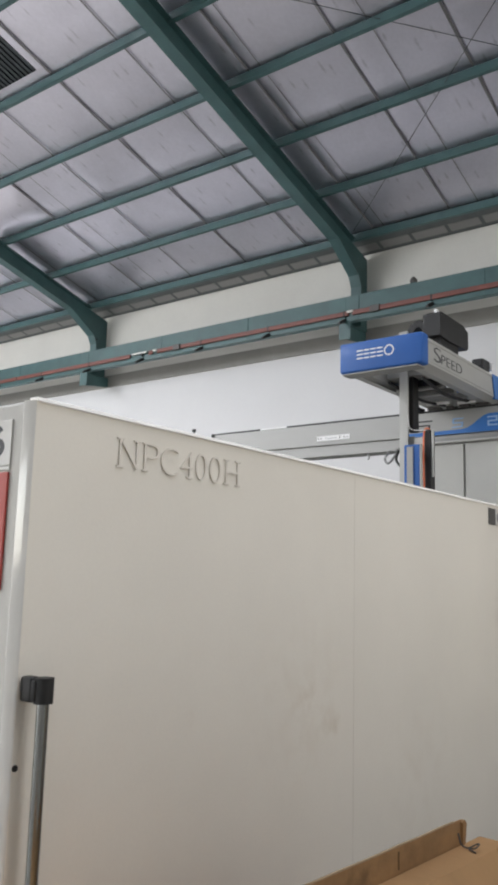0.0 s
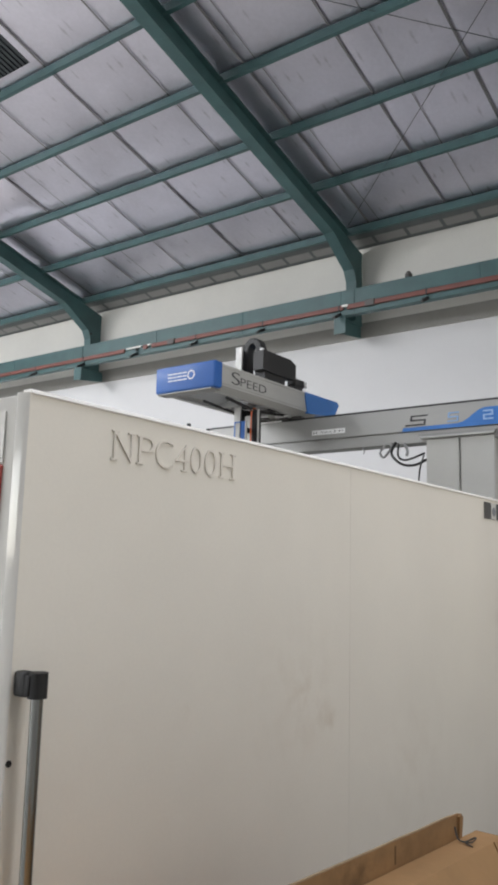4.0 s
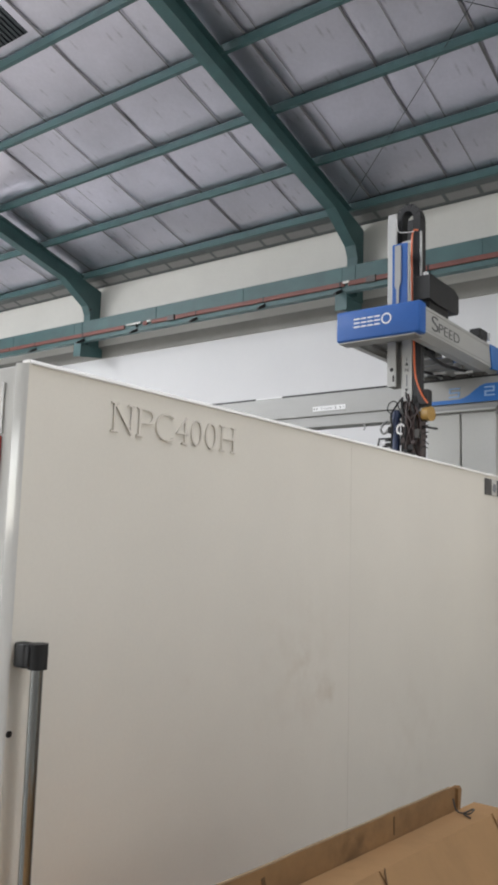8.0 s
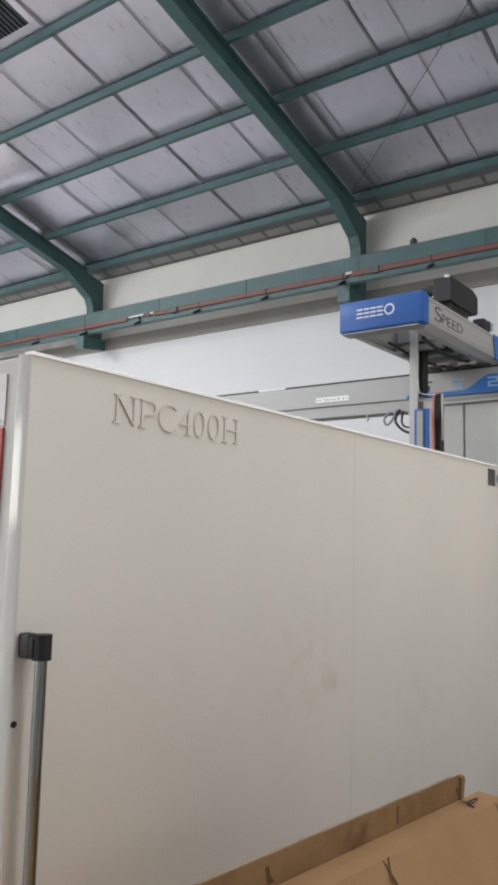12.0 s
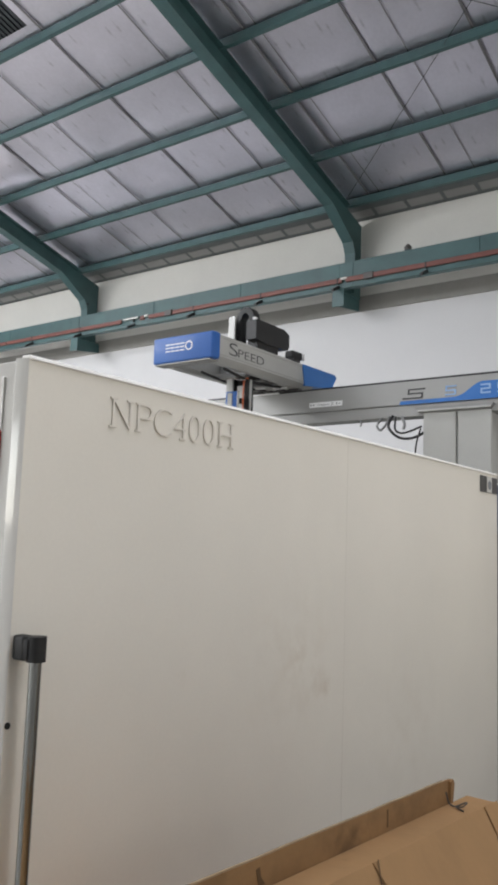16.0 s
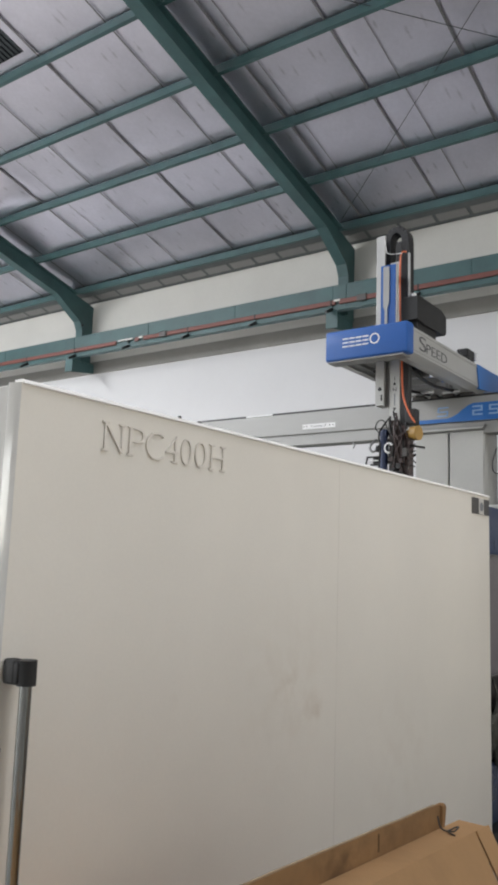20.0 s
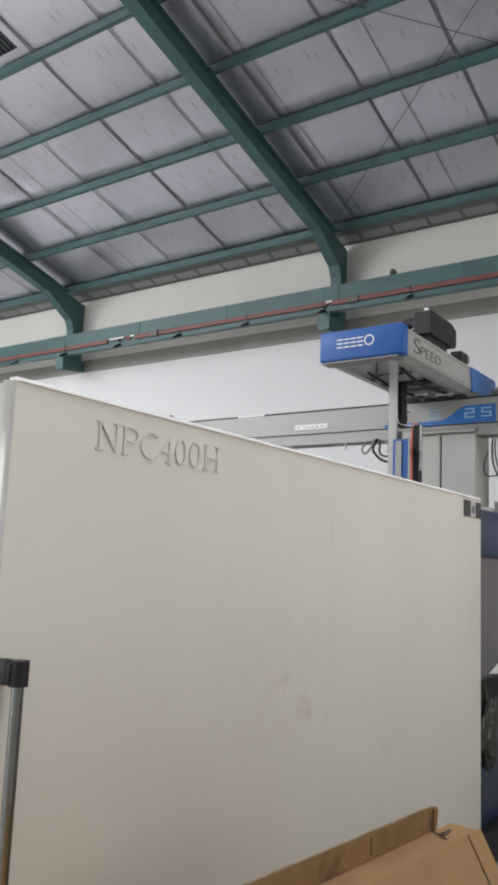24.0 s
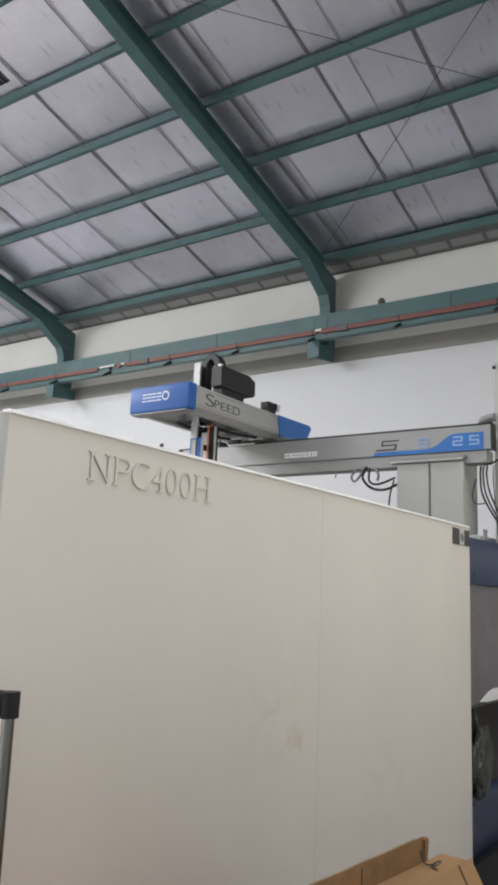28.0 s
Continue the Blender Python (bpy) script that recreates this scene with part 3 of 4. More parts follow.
# rims are whiter than the panel, which paints in their highlight
for y0, y1 in ((0.003, 1.679), (1.6825, 3.496)):
    part("rim", prism(B(), [(-0.034, TOP - 0.005), (0.001, TOP - 0.005), (0.0062, TOP - 0.004), (0.0066, TOP - 0.0025), (-0.0025, TOP + 0.0080), (-0.0045, TOP + 0.0088), (-0.034, TOP + 0.0088)], "y", y0, y1), RIM, machine, "rolled rim, whitened for its highlight")
part("far_panel", block(B(), -1.72, -1.69, 0.0, 3.499, 0.16, TOP, 0.006), PANEL, machine)
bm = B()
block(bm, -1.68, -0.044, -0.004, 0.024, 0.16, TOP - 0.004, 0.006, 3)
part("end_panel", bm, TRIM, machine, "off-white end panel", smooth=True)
post = [(-0.040, -0.0003), (-0.040, -0.010), (-0.037, -0.0145), (-0.034, -0.016), (-0.0305, -0.0155), (-0.004, -0.0055), (-0.0012, -0.003), (-0.0005, -0.0003)]
bm = prism(B(), post, "z", 0.16, TOP - 0.002)
part("corner_post", bm, STRIP, machine, "satin white aluminium corner strip", smooth=True)
part("plinth", block(B(), -1.70, -0.04, 0.06, 3.5, 0.0, 0.158, 0.01), NAVY, machine, "dark blue machine plinth")
# black block drawn for the dark gap below the guard
part("plinth", block(B(), -1.70, -0.06, 3.5, 5.6, 0.0, 0.21, 0.01), BLACK, machine, "black block for the dark gap under the guard")
part("bed", block(B(), -1.4, -0.3, 0.3, 5.4, 0.16, 0.62, 0.02), COLUMN, machine, "grey machine bed")
# raised lettering, letter by letter
for ch, y0, y1 in (("N", 0.302, 0.378), ("P", 0.405, 0.472), ("C", 0.479, 0.558), ("4", 0.571, 0.629), ("0", 0.643, 0.697), ("0", 0.714, 0.772), ("H", 0.798, 0.868)):
    w = y1 - y0
    bm = writing(ch, Matrix.Translation((0.0005, y0, 2.058)) @ SIDE, w, 0.086, 0.0048, -0.022)
    for s in {"N": (0.06, 0.94), "P": (0.09,), "H": (0.06, 0.94), "4": (0.72,)}.get(ch, ()):
        yc = y0 + s * w
        for zc in ((2.142,) if ch == "N" and s > 0.5 else (2.060, 2.142) if ch in "NHP" else (2.060,)):
            block(bm, 0.0005, 0.0051, yc - 0.014, yc + 0.014, zc - 0.0025, zc + 0.0025)
    part("letter", bm, LETTER, machine, "raised serif letter in panel colour")
# nameplate at the far top corner
plate = part("nameplate", block(B(), 0.0005, 0.005, 3.212, 3.488, 2.083, 2.178, 0.002), DARKPLATE, machine, "dark grey nameplate with a pale centre")
part("knob", block(B(), -0.02, -0.004, 3.335, 3.372, 2.2, 2.216, 0.004), TRIM, machine)
part("centre_field", block(B(), 0.005, 0.0065, 3.315, 3.392, 2.084, 2.177, 0.001), TRIM, plate)
bm = B()
bmesh.ops.create_cone(bm, cap_ends=True, segments=20, radius1=0.026, radius2=0.026, depth=0.003, matrix=Matrix.Translation((0.0075, 3.353, 2.128)) @ pose(0, 0, 0, 0, 90, 0))
part("emblem", bm, GREYINK, plate)
part("screw_hole", rod(B(), (0.0003, 0.008, 1.27), (0.003, 0.008, 1.27), 0.0085, 12), BLACK, machine)
# door handle: a steel tube in black end brackets
handle = part("door_handle", rod(B(), (0.056, 0.038, 0.55), (0.056, 0.038, 1.44), 0.0155, 20), STEEL, machine, "round steel tube handle", smooth=True)
for z in (1.43, 0.49):
    bm = B()
    block(bm, 0.0, 0.045, 0.006, 0.040, z, z + 0.062, 0.008, 3)
    rod(bm, (0.056, 0.038, z - 0.002), (0.056, 0.038, z + 0.060), 0.0245, 24)
    block(bm, 0.02, 0.056, 0.008, 0.05, z + 0.002, z + 0.056, 0.006)
    part("end_bracket", bm, BLACK, handle, "black plastic end bracket", smooth=True)
# card and red board on the end panel
card = part("number_card", block(B(), -0.36, -0.088, -0.0085, -0.0045, 2.03, 2.155, 0.001), TRIM, machine, "white number card with a dark figure")
part("figure", writing("6", Matrix.Translation((-0.178, -0.0087, 2.055)) @ FRONT, 0.062, 0.085, 0.001, 0.02), INK, card)
part("card_strip", block(B(), -0.36, -0.088, -0.0085, -0.0045, 2.018, 2.027), TRIM, machine)
part("red_board", block(B(), -0.42, -0.088, -0.012, -0.0045, 1.70, 2.012, 0.003), SIGNRED, machine, "red sign board")

# clamp side of the machine, beyond the white panel
guard = thing("machine_guard", -0.2, 4.6, 0.16, "dark blue machine guard door with a scuffed grey window", "machine door")
part("frame", block(B(), -0.10, -0.045, 3.53, 5.6, 1.86, 2.155, 0.008), NAVY, guard)
# the inward slope is made up, so that the lower frame falls darker
part("skirt", prism(B(), [(-0.10, 0.62), (-0.055, 0.62), (-0.05, 0.60), (-0.13, 0.215), (-0.17, 0.215)], "y", 3.53, 5.6), NAVY, guard, "dark blue lower frame, sloped in to the floor to darken it")
part("frame", block(B(), -0.10, -0.045, 3.53, 3.62, 0.622, 1.858, 0.006), NAVY, guard)
part("frame", block(B(), -0.10, -0.045, 5.5, 5.6, 0.622, 1.858, 0.006), NAVY, guard)
part("window", block(B(), -0.085, -0.075, 3.622, 5.498, 1.124, 1.858), SMOKED, guard, "scuffed grey window")
part("lower_window", prism(B(), [(-0.10, 1.12), (-0.07, 1.12), (-0.085, 0.622), (-0.11, 0.622)], "y", 3.622, 5.498), LOWGLASS, guard, "dark lower window")
part("paper", prism(B(), [(3.83, 1.143), (3.90, 1.165), (4.0, 1.195), (4.10, 1.207), (4.32, 1.20), (4.32, 1.129), (3.97, 1.131)], "x", -0.064, -0.061), WHITE, guard, "white paper sheet on the ledge")
part("ledge", prism(B(), [(-0.066, 1.118), (-0.05, 1.118), (-0.05, 1.128), (-0.066, 1.128)], "y", 3.64, 5.48), DARKPLATE, guard)
bm = block(B(), -0.085, -0.06, 3.98, 4.05, 2.157, 2.175, 0.004)
rod(bm, (-0.072, 4.01, 2.17), (-0.072, 4.01, 2.23), 0.014, 12)
rod(bm, (-0.072, 3.985, 2.225), (-0.072, 4.04, 2.225), 0.009, 10)
part("valve", bm, ALU_DULL, guard, "small grey valve on the guard top", smooth=True)

bag = thing("plastic_bag", -0.04, 3.75, 0.62, "crumpled grey-green plastic bag hung on the guard", "bag")
bm = B()
bmesh.ops.create_icosphere(bm, subdivisions=4, radius=1.0)
for v in bm.verts:
    w = 1 + 0.34 * noise.noise(v.co * 1.9 + Vector((3, 1, 2))) + 0.20 * noise.noise(v.co * 5) + 0.08 * noise.noise(v.co * 13)
    v.co = Vector((-0.035 + v.co.x * 0.035 * w, 3.78 + v.co.y * 0.17 * w, 0.80 + v.co.z * 0.20 * w))
part("film", bm, BAGFILM, bag, smooth=True)
bm = B()
tube(bm, [(-0.04, 3.73, 0.98), (-0.05, 3.72, 1.06), (-0.066, 3.72, 1.11)], 0.006, 6)
part("string", bm, BAGFILM, bag)

platen = thing("fixed_platen", -0.6, 4.4, 0.62, "grey steel platen that carries the robot column", "platen")
part("plate", block(B(), -1.3, -0.16, 4.15, 4.52, 0.625, 2.21, 0.01), COLUMN, platen)

# ---- the gantry robot ----
robot = thing("gantry_robot", -0.53, 4.3, 2.21, "aluminium and blue gantry robot on a light grey column", "robot")
column = part("column", block(B(), -0.768, -0.268, 4.165, 4.44, 2.212, 2.735, 0.006), COLUMN, robot, "light grey two-panel column")
for x0, x1 in ((-0.771, -0.522), (-0.508, -0.265)):
    part("panel", block(B(), x0, x1, 4.14, 4.163, 2.216, 2.728, 0.005), COLUMN, column)
part("top_plate", block(B(), -0.815, -0.258, 4.115, 4.45, 2.738, 2.752, 0.003), ALU, column)
beam = part("traverse_beam", block(B(), -2.83, -0.066, 4.143, 4.215, 2.802, 2.978, 0.005), BEAMGREY, robot, "long aluminium traverse beam")
part("lower_rail", block(B(), -2.82, -0.10, 4.155, 4.29, 2.712, 2.801, 0.006), BEAMGREY, beam, "mottled pale lower rail")
part("foot_strip", block(B(), -0.83, -0.25, 4.125, 4.33, 2.753, 2.772, 0.002), ALU_DULL, beam)
part("top_cover", block(B(), -2.82, -0.09, 4.150, 4.212, 2.979, 2.993, 0.002), BLACK, beam, "dark strip along the beam top")
# white strip paints a bright reflection on the beam's top edge
part("highlight_strip", block(B(), -2.33, -2.06, 4.146, 4.16, 2.9795, 2.9925, 0.002), WHITE, beam, "white strip painted as the beam's highlight")
part("end_plate", block(B(), -0.065, -0.055, 4.14, 4.218, 2.795, 2.985, 0.002), BLACK, beam, "black beam end plate")
part("end_plate", block(B(), -2.862, -2.832, 4.135, 4.22, 2.75, 2.99, 0.003), BLACK, beam)
yb = 4.1425
# painted flash and figures on the beam
flash = [(-0.965, 2.803), (-0.118, 2.803), (-0.118, 2.930), (-0.335, 2.930), (-0.372, 2.917), (-0.41, 2.893), (-0.455, 2.860), (-0.49, 2.842), (-0.53, 2.833), (-0.955, 2.831)]
bm = B()
low = [bm.verts.new((x, yb - 0.001, z)) for x, z in flash]
high = [bm.verts.new((x, yb + 0.001, z)) for x, z in flash]
bm.faces.new(low)
bm.faces.new(high[::-1])
for i in range(len(flash)):
    j = (i + 1) % len(flash)
    bm.faces.new((low[i], high[i], high[j], low[j]))
bmesh.ops.recalc_face_normals(bm, faces=bm.faces[:])
part("blue_flash", bm, SKYBLUE, beam, "bright blue painted flash")


def figure_strokes(x, z, segs, w, h, s, lean=0.0):
    """A squared figure out of bars on the beam's face: segs are (x0, z0, x1, z1) in units of w and h."""
    bm = B()
    for k, (x0, z0, x1, z1) in enumerate(segs):
        block(bm, x0 * w - s / 2, x1 * w + s / 2, -0.0022 - 0.0003 * k, 0.0002 * k, z0 * h - s * 0.42, z1 * h + s * 0.42)
    for v in bm.verts:
        v.co = Vector((x + v.co.x + lean * v.co.z, yb + v.co.y - 0.0004, z + v.co.z))
    return bm


TWO = ((0, 1, 1, 1), (1, 0.5, 1, 1), (0, 0.5, 1, 0.5), (0, 0, 0, 0.5), (0, 0, 1, 0))
FIVE = ((0, 1, 1, 1), (0, 0.5, 0, 1), (0, 0.5, 1, 0.5), (1, 0, 1, 0.5), (0, 0, 1, 0))
part("figure", figure_strokes(-0.918, 2.847, ((0.16, 1, 1.05, 1), (0.16, 0.52, 0.16, 1), (0.16, 0.52, 0.95, 0.52), (0.95, 0, 0.95, 0.52), (-0.1, 0, 0.95, 0)), 0.140, 0.066, 0.0125, 0.12),
     INK, beam, "black squared model letter")
part("figure", figure_strokes(-0.600, 2.852, FIVE, 0.070, 0.060, 0.011, 0.10), SKYINK, beam, "pale blue model figure")
part("figure", figure_strokes(-0.335, 2.846, TWO, 0.060, 0.058, 0.013), PALEBLUE, beam, "pale model figure")
part("figure", figure_strokes(-0.215, 2.846, FIVE, 0.060, 0.058, 0.013), PALEBLUE, beam, "pale model figure")
label = part("axis_label", block(B(), -1.755, -1.452, 4.1395, 4.1425, 2.838, 2.878, 0.001), WHITE, beam, "white axis label with arrows")
part("print", writing("Traverse", Matrix.Translation((-1.68, 4.1393, 2.85)) @ FRONT, 0.11, 0.016, 0.001), GREYINK, label)
part("print", writing("X", Matrix.Translation((-1.553, 4.1393, 2.848)) @ FRONT, 0.022, 0.022, 0.001), INK, label)
for x, s in ((-1.71, -1), (-1.735, -1), (-1.505, 1)):
    part("arrow", prism(B(), [(x, 2.848), (x, 2.868), (x + s * 0.012, 2.858)], "y", 4.1383, 4.1393), INK, label)
part("minus", block(B(), -1.482, -1.466, 4.1383, 4.1393, 2.856, 2.860), INK, label)

# the arm across the beam: two side rails, blue front cap, blue tail
bm = B()
for x0, x1 in ((-0.395, -0.312), (-0.842, -0.765)):
    block(bm, x0, x1, 3.055, 4.30, 3.07, 3.205, 0.004)
    block(bm, x0, x1 + 0.004, 3.055, 4.30, 3.192, 3.212, 0.003)
arm = part("arm", bm, ALU, robot, "aluminium twin-rail arm with a blue front cap")
for x0, x1, s in ((-0.40, -0.312, 1), (-0.842, -0.76, -1)):
    xo, xi = (x1, x0) if s > 0 else (x0, x1)
    bm = B()
    prism(bm, [(x0, 3.068), (x1, 3.068), (x1, 3.055), (xi + (xo - xi) * 0.55, 3.016), (xi, 3.016)], "y", 2.985, 4.34)
    part("lower_lip", bm, ALU, arm)
part("cross_plate", block(B(), -0.76, -0.405, 3.98, 4.38, 3.022, 3.06, 0.004), ALU, arm)
for x0, x1 in ((-0.80, -0.70), (-0.655, -0.60), (-0.555, -0.475), (-0.43, -0.335)):
    part("slide_block", block(B(), x0, x1, 4.150, 4.205, 2.9945, 3.0155, 0.003), DARKPLATE, arm, "dark slide block on the beam")
for x0, x1 in ((-0.59, -0.565), (-0.46, -0.44)):
    part("slide_pin", rod(B(), (x0, 4.17, 3.004), (x1, 4.17, 3.004), 0.009, 10), STEEL, arm, "bright steel pin", smooth=True)
bm = block(B(), -0.90, -0.84, 4.10, 4.20, 2.996, 3.02, 0.004)
rod(bm, (-0.87, 4.13, 3.02), (-0.87, 4.13, 3.045), 0.012, 10)
part("end_stop", bm, BLACK, arm, "black end stop")
bm = B()
block(bm, -0.846, -0.282, 2.962, 3.054, 3.022, 3.214, 0.014, 3)
cap = part("front_cap", bm, BLUE, arm, "bright blue plastic front cap", smooth=True)
part("cap_underside", block(B(), -0.83, -0.315, 2.97, 3.07, 3.010, 3.021, 0.003), ALU_DULL, arm)
# white maker's mark: bars and a ring, no letters
x = -0.722
for w in (0.046, 0.040, 0.042, 0.044):
    bm = B()
    for zc in (3.1035, 3.128, 3.1525):
        block(bm, x, x + w - 0.004, 2.9605, 2.9620, zc - 0.0045, zc + 0.0045)
    part("mark_bar", bm, WHITE, cap, "white maker's mark shape")
    x += w + 0.004
bm = B()
pts = [(math.cos(a), math.sin(a)) for a in [2 * math.pi * k / 24 for k in range(24)]]
for (ca, sa), (cb, sb) in zip(pts, pts[1:] + pts[:1]):
    q = [bm.verts.new((x + 0.034 + r * c, 2.9612, 3.13 + r * s)) for c, s, r in ((ca, sa, 0.034), (cb, sb, 0.034), (cb, sb, 0.025), (ca, sa, 0.025))]
    bm.faces.new(q)
bmesh.ops.recalc_face_normals(bm, faces=bm.faces[:])
bmesh.ops.solidify(bm, geom=bm.faces[:], thickness=0.0012)
part("mark_ring", bm, WHITE, cap)
part("lettering", writing("S", Matrix.Translation((-0.3122, 3.192, 3.088)) @ SIDE, 0.10, 0.092, 0.0015, -0.012), INK, arm, "black lettering")
part("lettering", writing("PEED", Matrix.Translation((-0.3122, 3.300, 3.092)) @ SIDE, 0.325, 0.060, 0.0015, -0.012), INK, arm, "black lettering")
bm = B()
for x0, x1 in ((-0.405, -0.304), (-0.848, -0.752)):
    prism(bm, [(4.20, 3.04), (4.16, 3.2135), (4.67, 3.217), (4.705, 3.195), (4.63, 3.085)], "x", x0, x1)
block(bm, -0.75, -0.407, 4.45, 4.70, 3.10, 3.20, 0.01)
part("tail_cover", bm, SKYBLUE, arm, "blue tail cover, lightened as if lit")
bm = B()
block(bm, -0.41, -0.325, 4.055, 4.155, 3.213, 3.25, 0.005)
block(bm, -0.42, -0.335, 4.06, 4.20, 3.25, 3.315, 0.012)
part("sensor_box", bm, BLACK, arm, "black sensor box on the rail")
# a white plate paints the glint at the box's edge
part("sensor_glint", block(B(), -0.345, -0.322, 4.196, 4.212, 3.25, 3.308, 0.002), WHITE, arm, "white plate for the glint on the sensor box")
bm = block(B(), -0.835, -0.735, 3.08, 3.20, 3.213, 3.240, 0.006)
rod(bm, (-0.82, 3.09, 3.244), (-0.745, 3.09, 3.244), 0.012, 10)
part("cable_clamp", bm, DARKPLATE, arm, "dark grey clamp on the arm")
part("clamp_plate", block(B(), -0.725, -0.655, 3.085, 3.125, 3.2135, 3.247, 0.004), ALU, arm, "pale aluminium plate on the arm")
bm = B()
tube(bm, [(-0.72, 3.10, 3.245), (-0.76, 3.25, 3.255), (-0.77, 3.45, 3.24), (-0.77, 3.7, 3.232)], 0.009)
tube(bm, [(-0.43, 3.10, 3.225), (-0.42, 3.2, 3.25), (-0.43, 3.3, 3.24)], 0.007)
part("arm_cable", bm, RUBBER, arm)
# white strips paint the bright wall that shows between arm and beam
part("bright_strip", block(B(), -0.74, -0.57, 4.00, 4.02, 3.000, 3.0155, 0.003), WHITE, arm, "white strip for the bright gap under the arm")
part("bright_strip", block(B(), -0.53, -0.40, 4.06, 4.08, 3.002, 3.0155, 0.002), WHITE, arm)
part("screw", rod(B(), (-0.50, 3.04, 3.2125), (-0.50, 3.04, 3.222), 0.009, 12), STEEL, arm)
part("screw", rod(B(), (-0.445, 3.10, 3.2125), (-0.445, 3.10, 3.225), 0.009, 12), STEEL, arm)
bm = B()
for y in (3.55, 3.75, 3.92):
    block(bm, -0.75, -0.42, y, y + 0.05, 3.01, 3.05, 0.004)
part("bearing_block", bm, ALU_DULL, arm)
bm = B()
tube(bm, [(-0.44, 3.3, 3.02), (-0.46, 3.7, 2.99), (-0.45, 4.1, 3.02)], 0.012)
tube(bm, [(-0.70, 3.35, 3.03), (-0.68, 3.8, 2.995), (-0.66, 4.15, 3.02)], 0.010)
part("arm_cable", bm, RUBBER, arm)

# carriage that runs along the arm
bm = B()
block(bm, -0.755, -0.40, 3.30, 3.62, 3.075, 3.205, 0.006)
carriage = part("carriage", bm, ALU, robot, "dull aluminium mast carriage")
bm = B()
prism(bm, [(3.175, 3.285), (3.175, 3.43), (3.19, 3.44), (3.55, 3.44), (3.63, 3.41), (3.63, 3.305), (3.61, 3.283), (3.30, 3.275)], "x", -0.412, -0.318)
block(bm, -0.405, -0.335, 3.22, 3.50, 3.214, 3.29)
part("motor_box", bm, BLACK, carriage, "black chamfered motor box")
part("chain_channel", block(B(), -0.500, -0.440, 3.314, 3.406, 3.206, 3.48, 0.006), BLACK, carriage, "black chain anchor channel")
part("motor_lug", block(B(), -0.375, -0.35, 3.205, 3.235, 3.441, 3.465, 0.003), WHITE, carriage, "bright lug on the motor")
bm = B()
block(bm, -0.62, -0.43, 3.40, 3.52, 3.02, 3.07, 0.005)
block(bm, -0.70, -0.665, 3.36, 3.42, 2.95, 3.03, 0.006)
part("clamp_bracket", bm, BLACK, carriage)
part("clamp_pin", rod(B(), (-0.685, 3.39, 2.88), (-0.685, 3.39, 2.96), 0.012, 12), STEEL, carriage, smooth=True)

# outer mast: aluminium channel with the cable chain
bm = B()
block(bm, -0.632, -0.572, 3.235, 3.25, 2.755, 3.885, 0.002)
block(bm, -0.632, -0.628, 3.25, 3.34, 2.755, 3.885, 0.001)
block(bm, -0.628, -0.572, 3.325, 3.34, 2.755, 3.20, 0.002)
mast = part("outer_mast", bm, POLISHED, robot, "polished aluminium mast channel")
part("hole", rod(B(), (-0.600, 3.2335, 2.862), (-0.600, 3.2352, 2.862), 0.013, 16), BLACK, mast)
part("slot", block(B(), -0.594, -0.582, 3.2335, 3.2352, 2.785, 2.825, 0.0005), BLACK, mast)
for z in (3.05, 3.40):
    part("roller", rod(B(), (-0.640, 3.29, z), (-0.632, 3.29, z), 0.02, 12), BLACK, mast, smooth=True)
chain = []
leg = []
for k in range(9):
    chain.append((-0.600, 3.24 + 0.062 * k, 0.0))
top = 3.24 + 0.062 * 9.6
for k in range(9):
    a = math.pi * k / 8
    chain.append((-0.5355 - 0.0645 * math.cos(a), top + 0.085 * math.sin(a) + 0.03, 0.0))
for k in range(9):
    chain.append((-0.471, top - 0.062 * k, 0.0))
for i in range(len(chain) - 1):
    (xa, za, _), (xb, zb, _) = chain[i], chain[i + 1]
    ang = math.degrees(math.atan2(xb - xa, zb - za))
    bm = B()
    ln = math.hypot(xb - xa, zb - za)
    block(bm, -0.026, 0.026, -0.042, 0.042, -ln * 0.58, ln * 0.58, 0.004, 1)
    bmesh.ops.transform(bm, matrix=pose((xa + xb) / 2, 3.36, (za + zb) / 2, 0, ang, 0), verts=bm.verts[:])
    link = part("chain_link", bm, BLACK, mast, "black cable chain link" if i == 0 else "")
    if i > 18:
        leg.append((link, (za + zb) / 2))
part("chain_core", tube(B(), [(x, 3.36, z) for x, z, _ in chain[:20]], 0.0255, 8, 2), BLACK, mast, smooth=True)

bm = block(B(), -0.648, -0.568, 3.525, 3.535, 3.56, top + 0.12, 0.004)
block(bm, -0.622, -0.602, 3.402, 3.525, 3.58, 3.62, 0.003)
part("chain_guide", bm, BLACK, mast, "black guide plate behind the chain loop")

# inner mast with blue cover, hose and gripper
bm = B()
block(bm, -0.546, -0.474, 3.262, 3.275, 2.60, 3.70, 0.002)
block(bm, -0.546, -0.536, 3.275, 3.32, 2.60, 3.70, 0.002)
block(bm, -0.484, -0.474, 3.275, 3.32, 2.60, 3.70, 0.002)
inner = part("inner_mast", bm, ALU, robot, "pale aluminium inner mast")
part("hose_channel", block(B(), -0.4725, -0.418, 3.266, 3.32, 2.62, 3.098, 0.006), BLACK, inner, "black hose channel")
# printed axis mark that reads upwards
UPWARD = Matrix(((0, -1, 0, 0), (0, 0, -1, 0), (1, 0, 0, 0), (0, 0, 0, 1)))
xm, ym = -0.510, 3.2617
part("print", block(B(), xm - 0.002, xm + 0.002, ym - 0.001, ym, 2.915, 2.937), INK, inner, "black axis print")
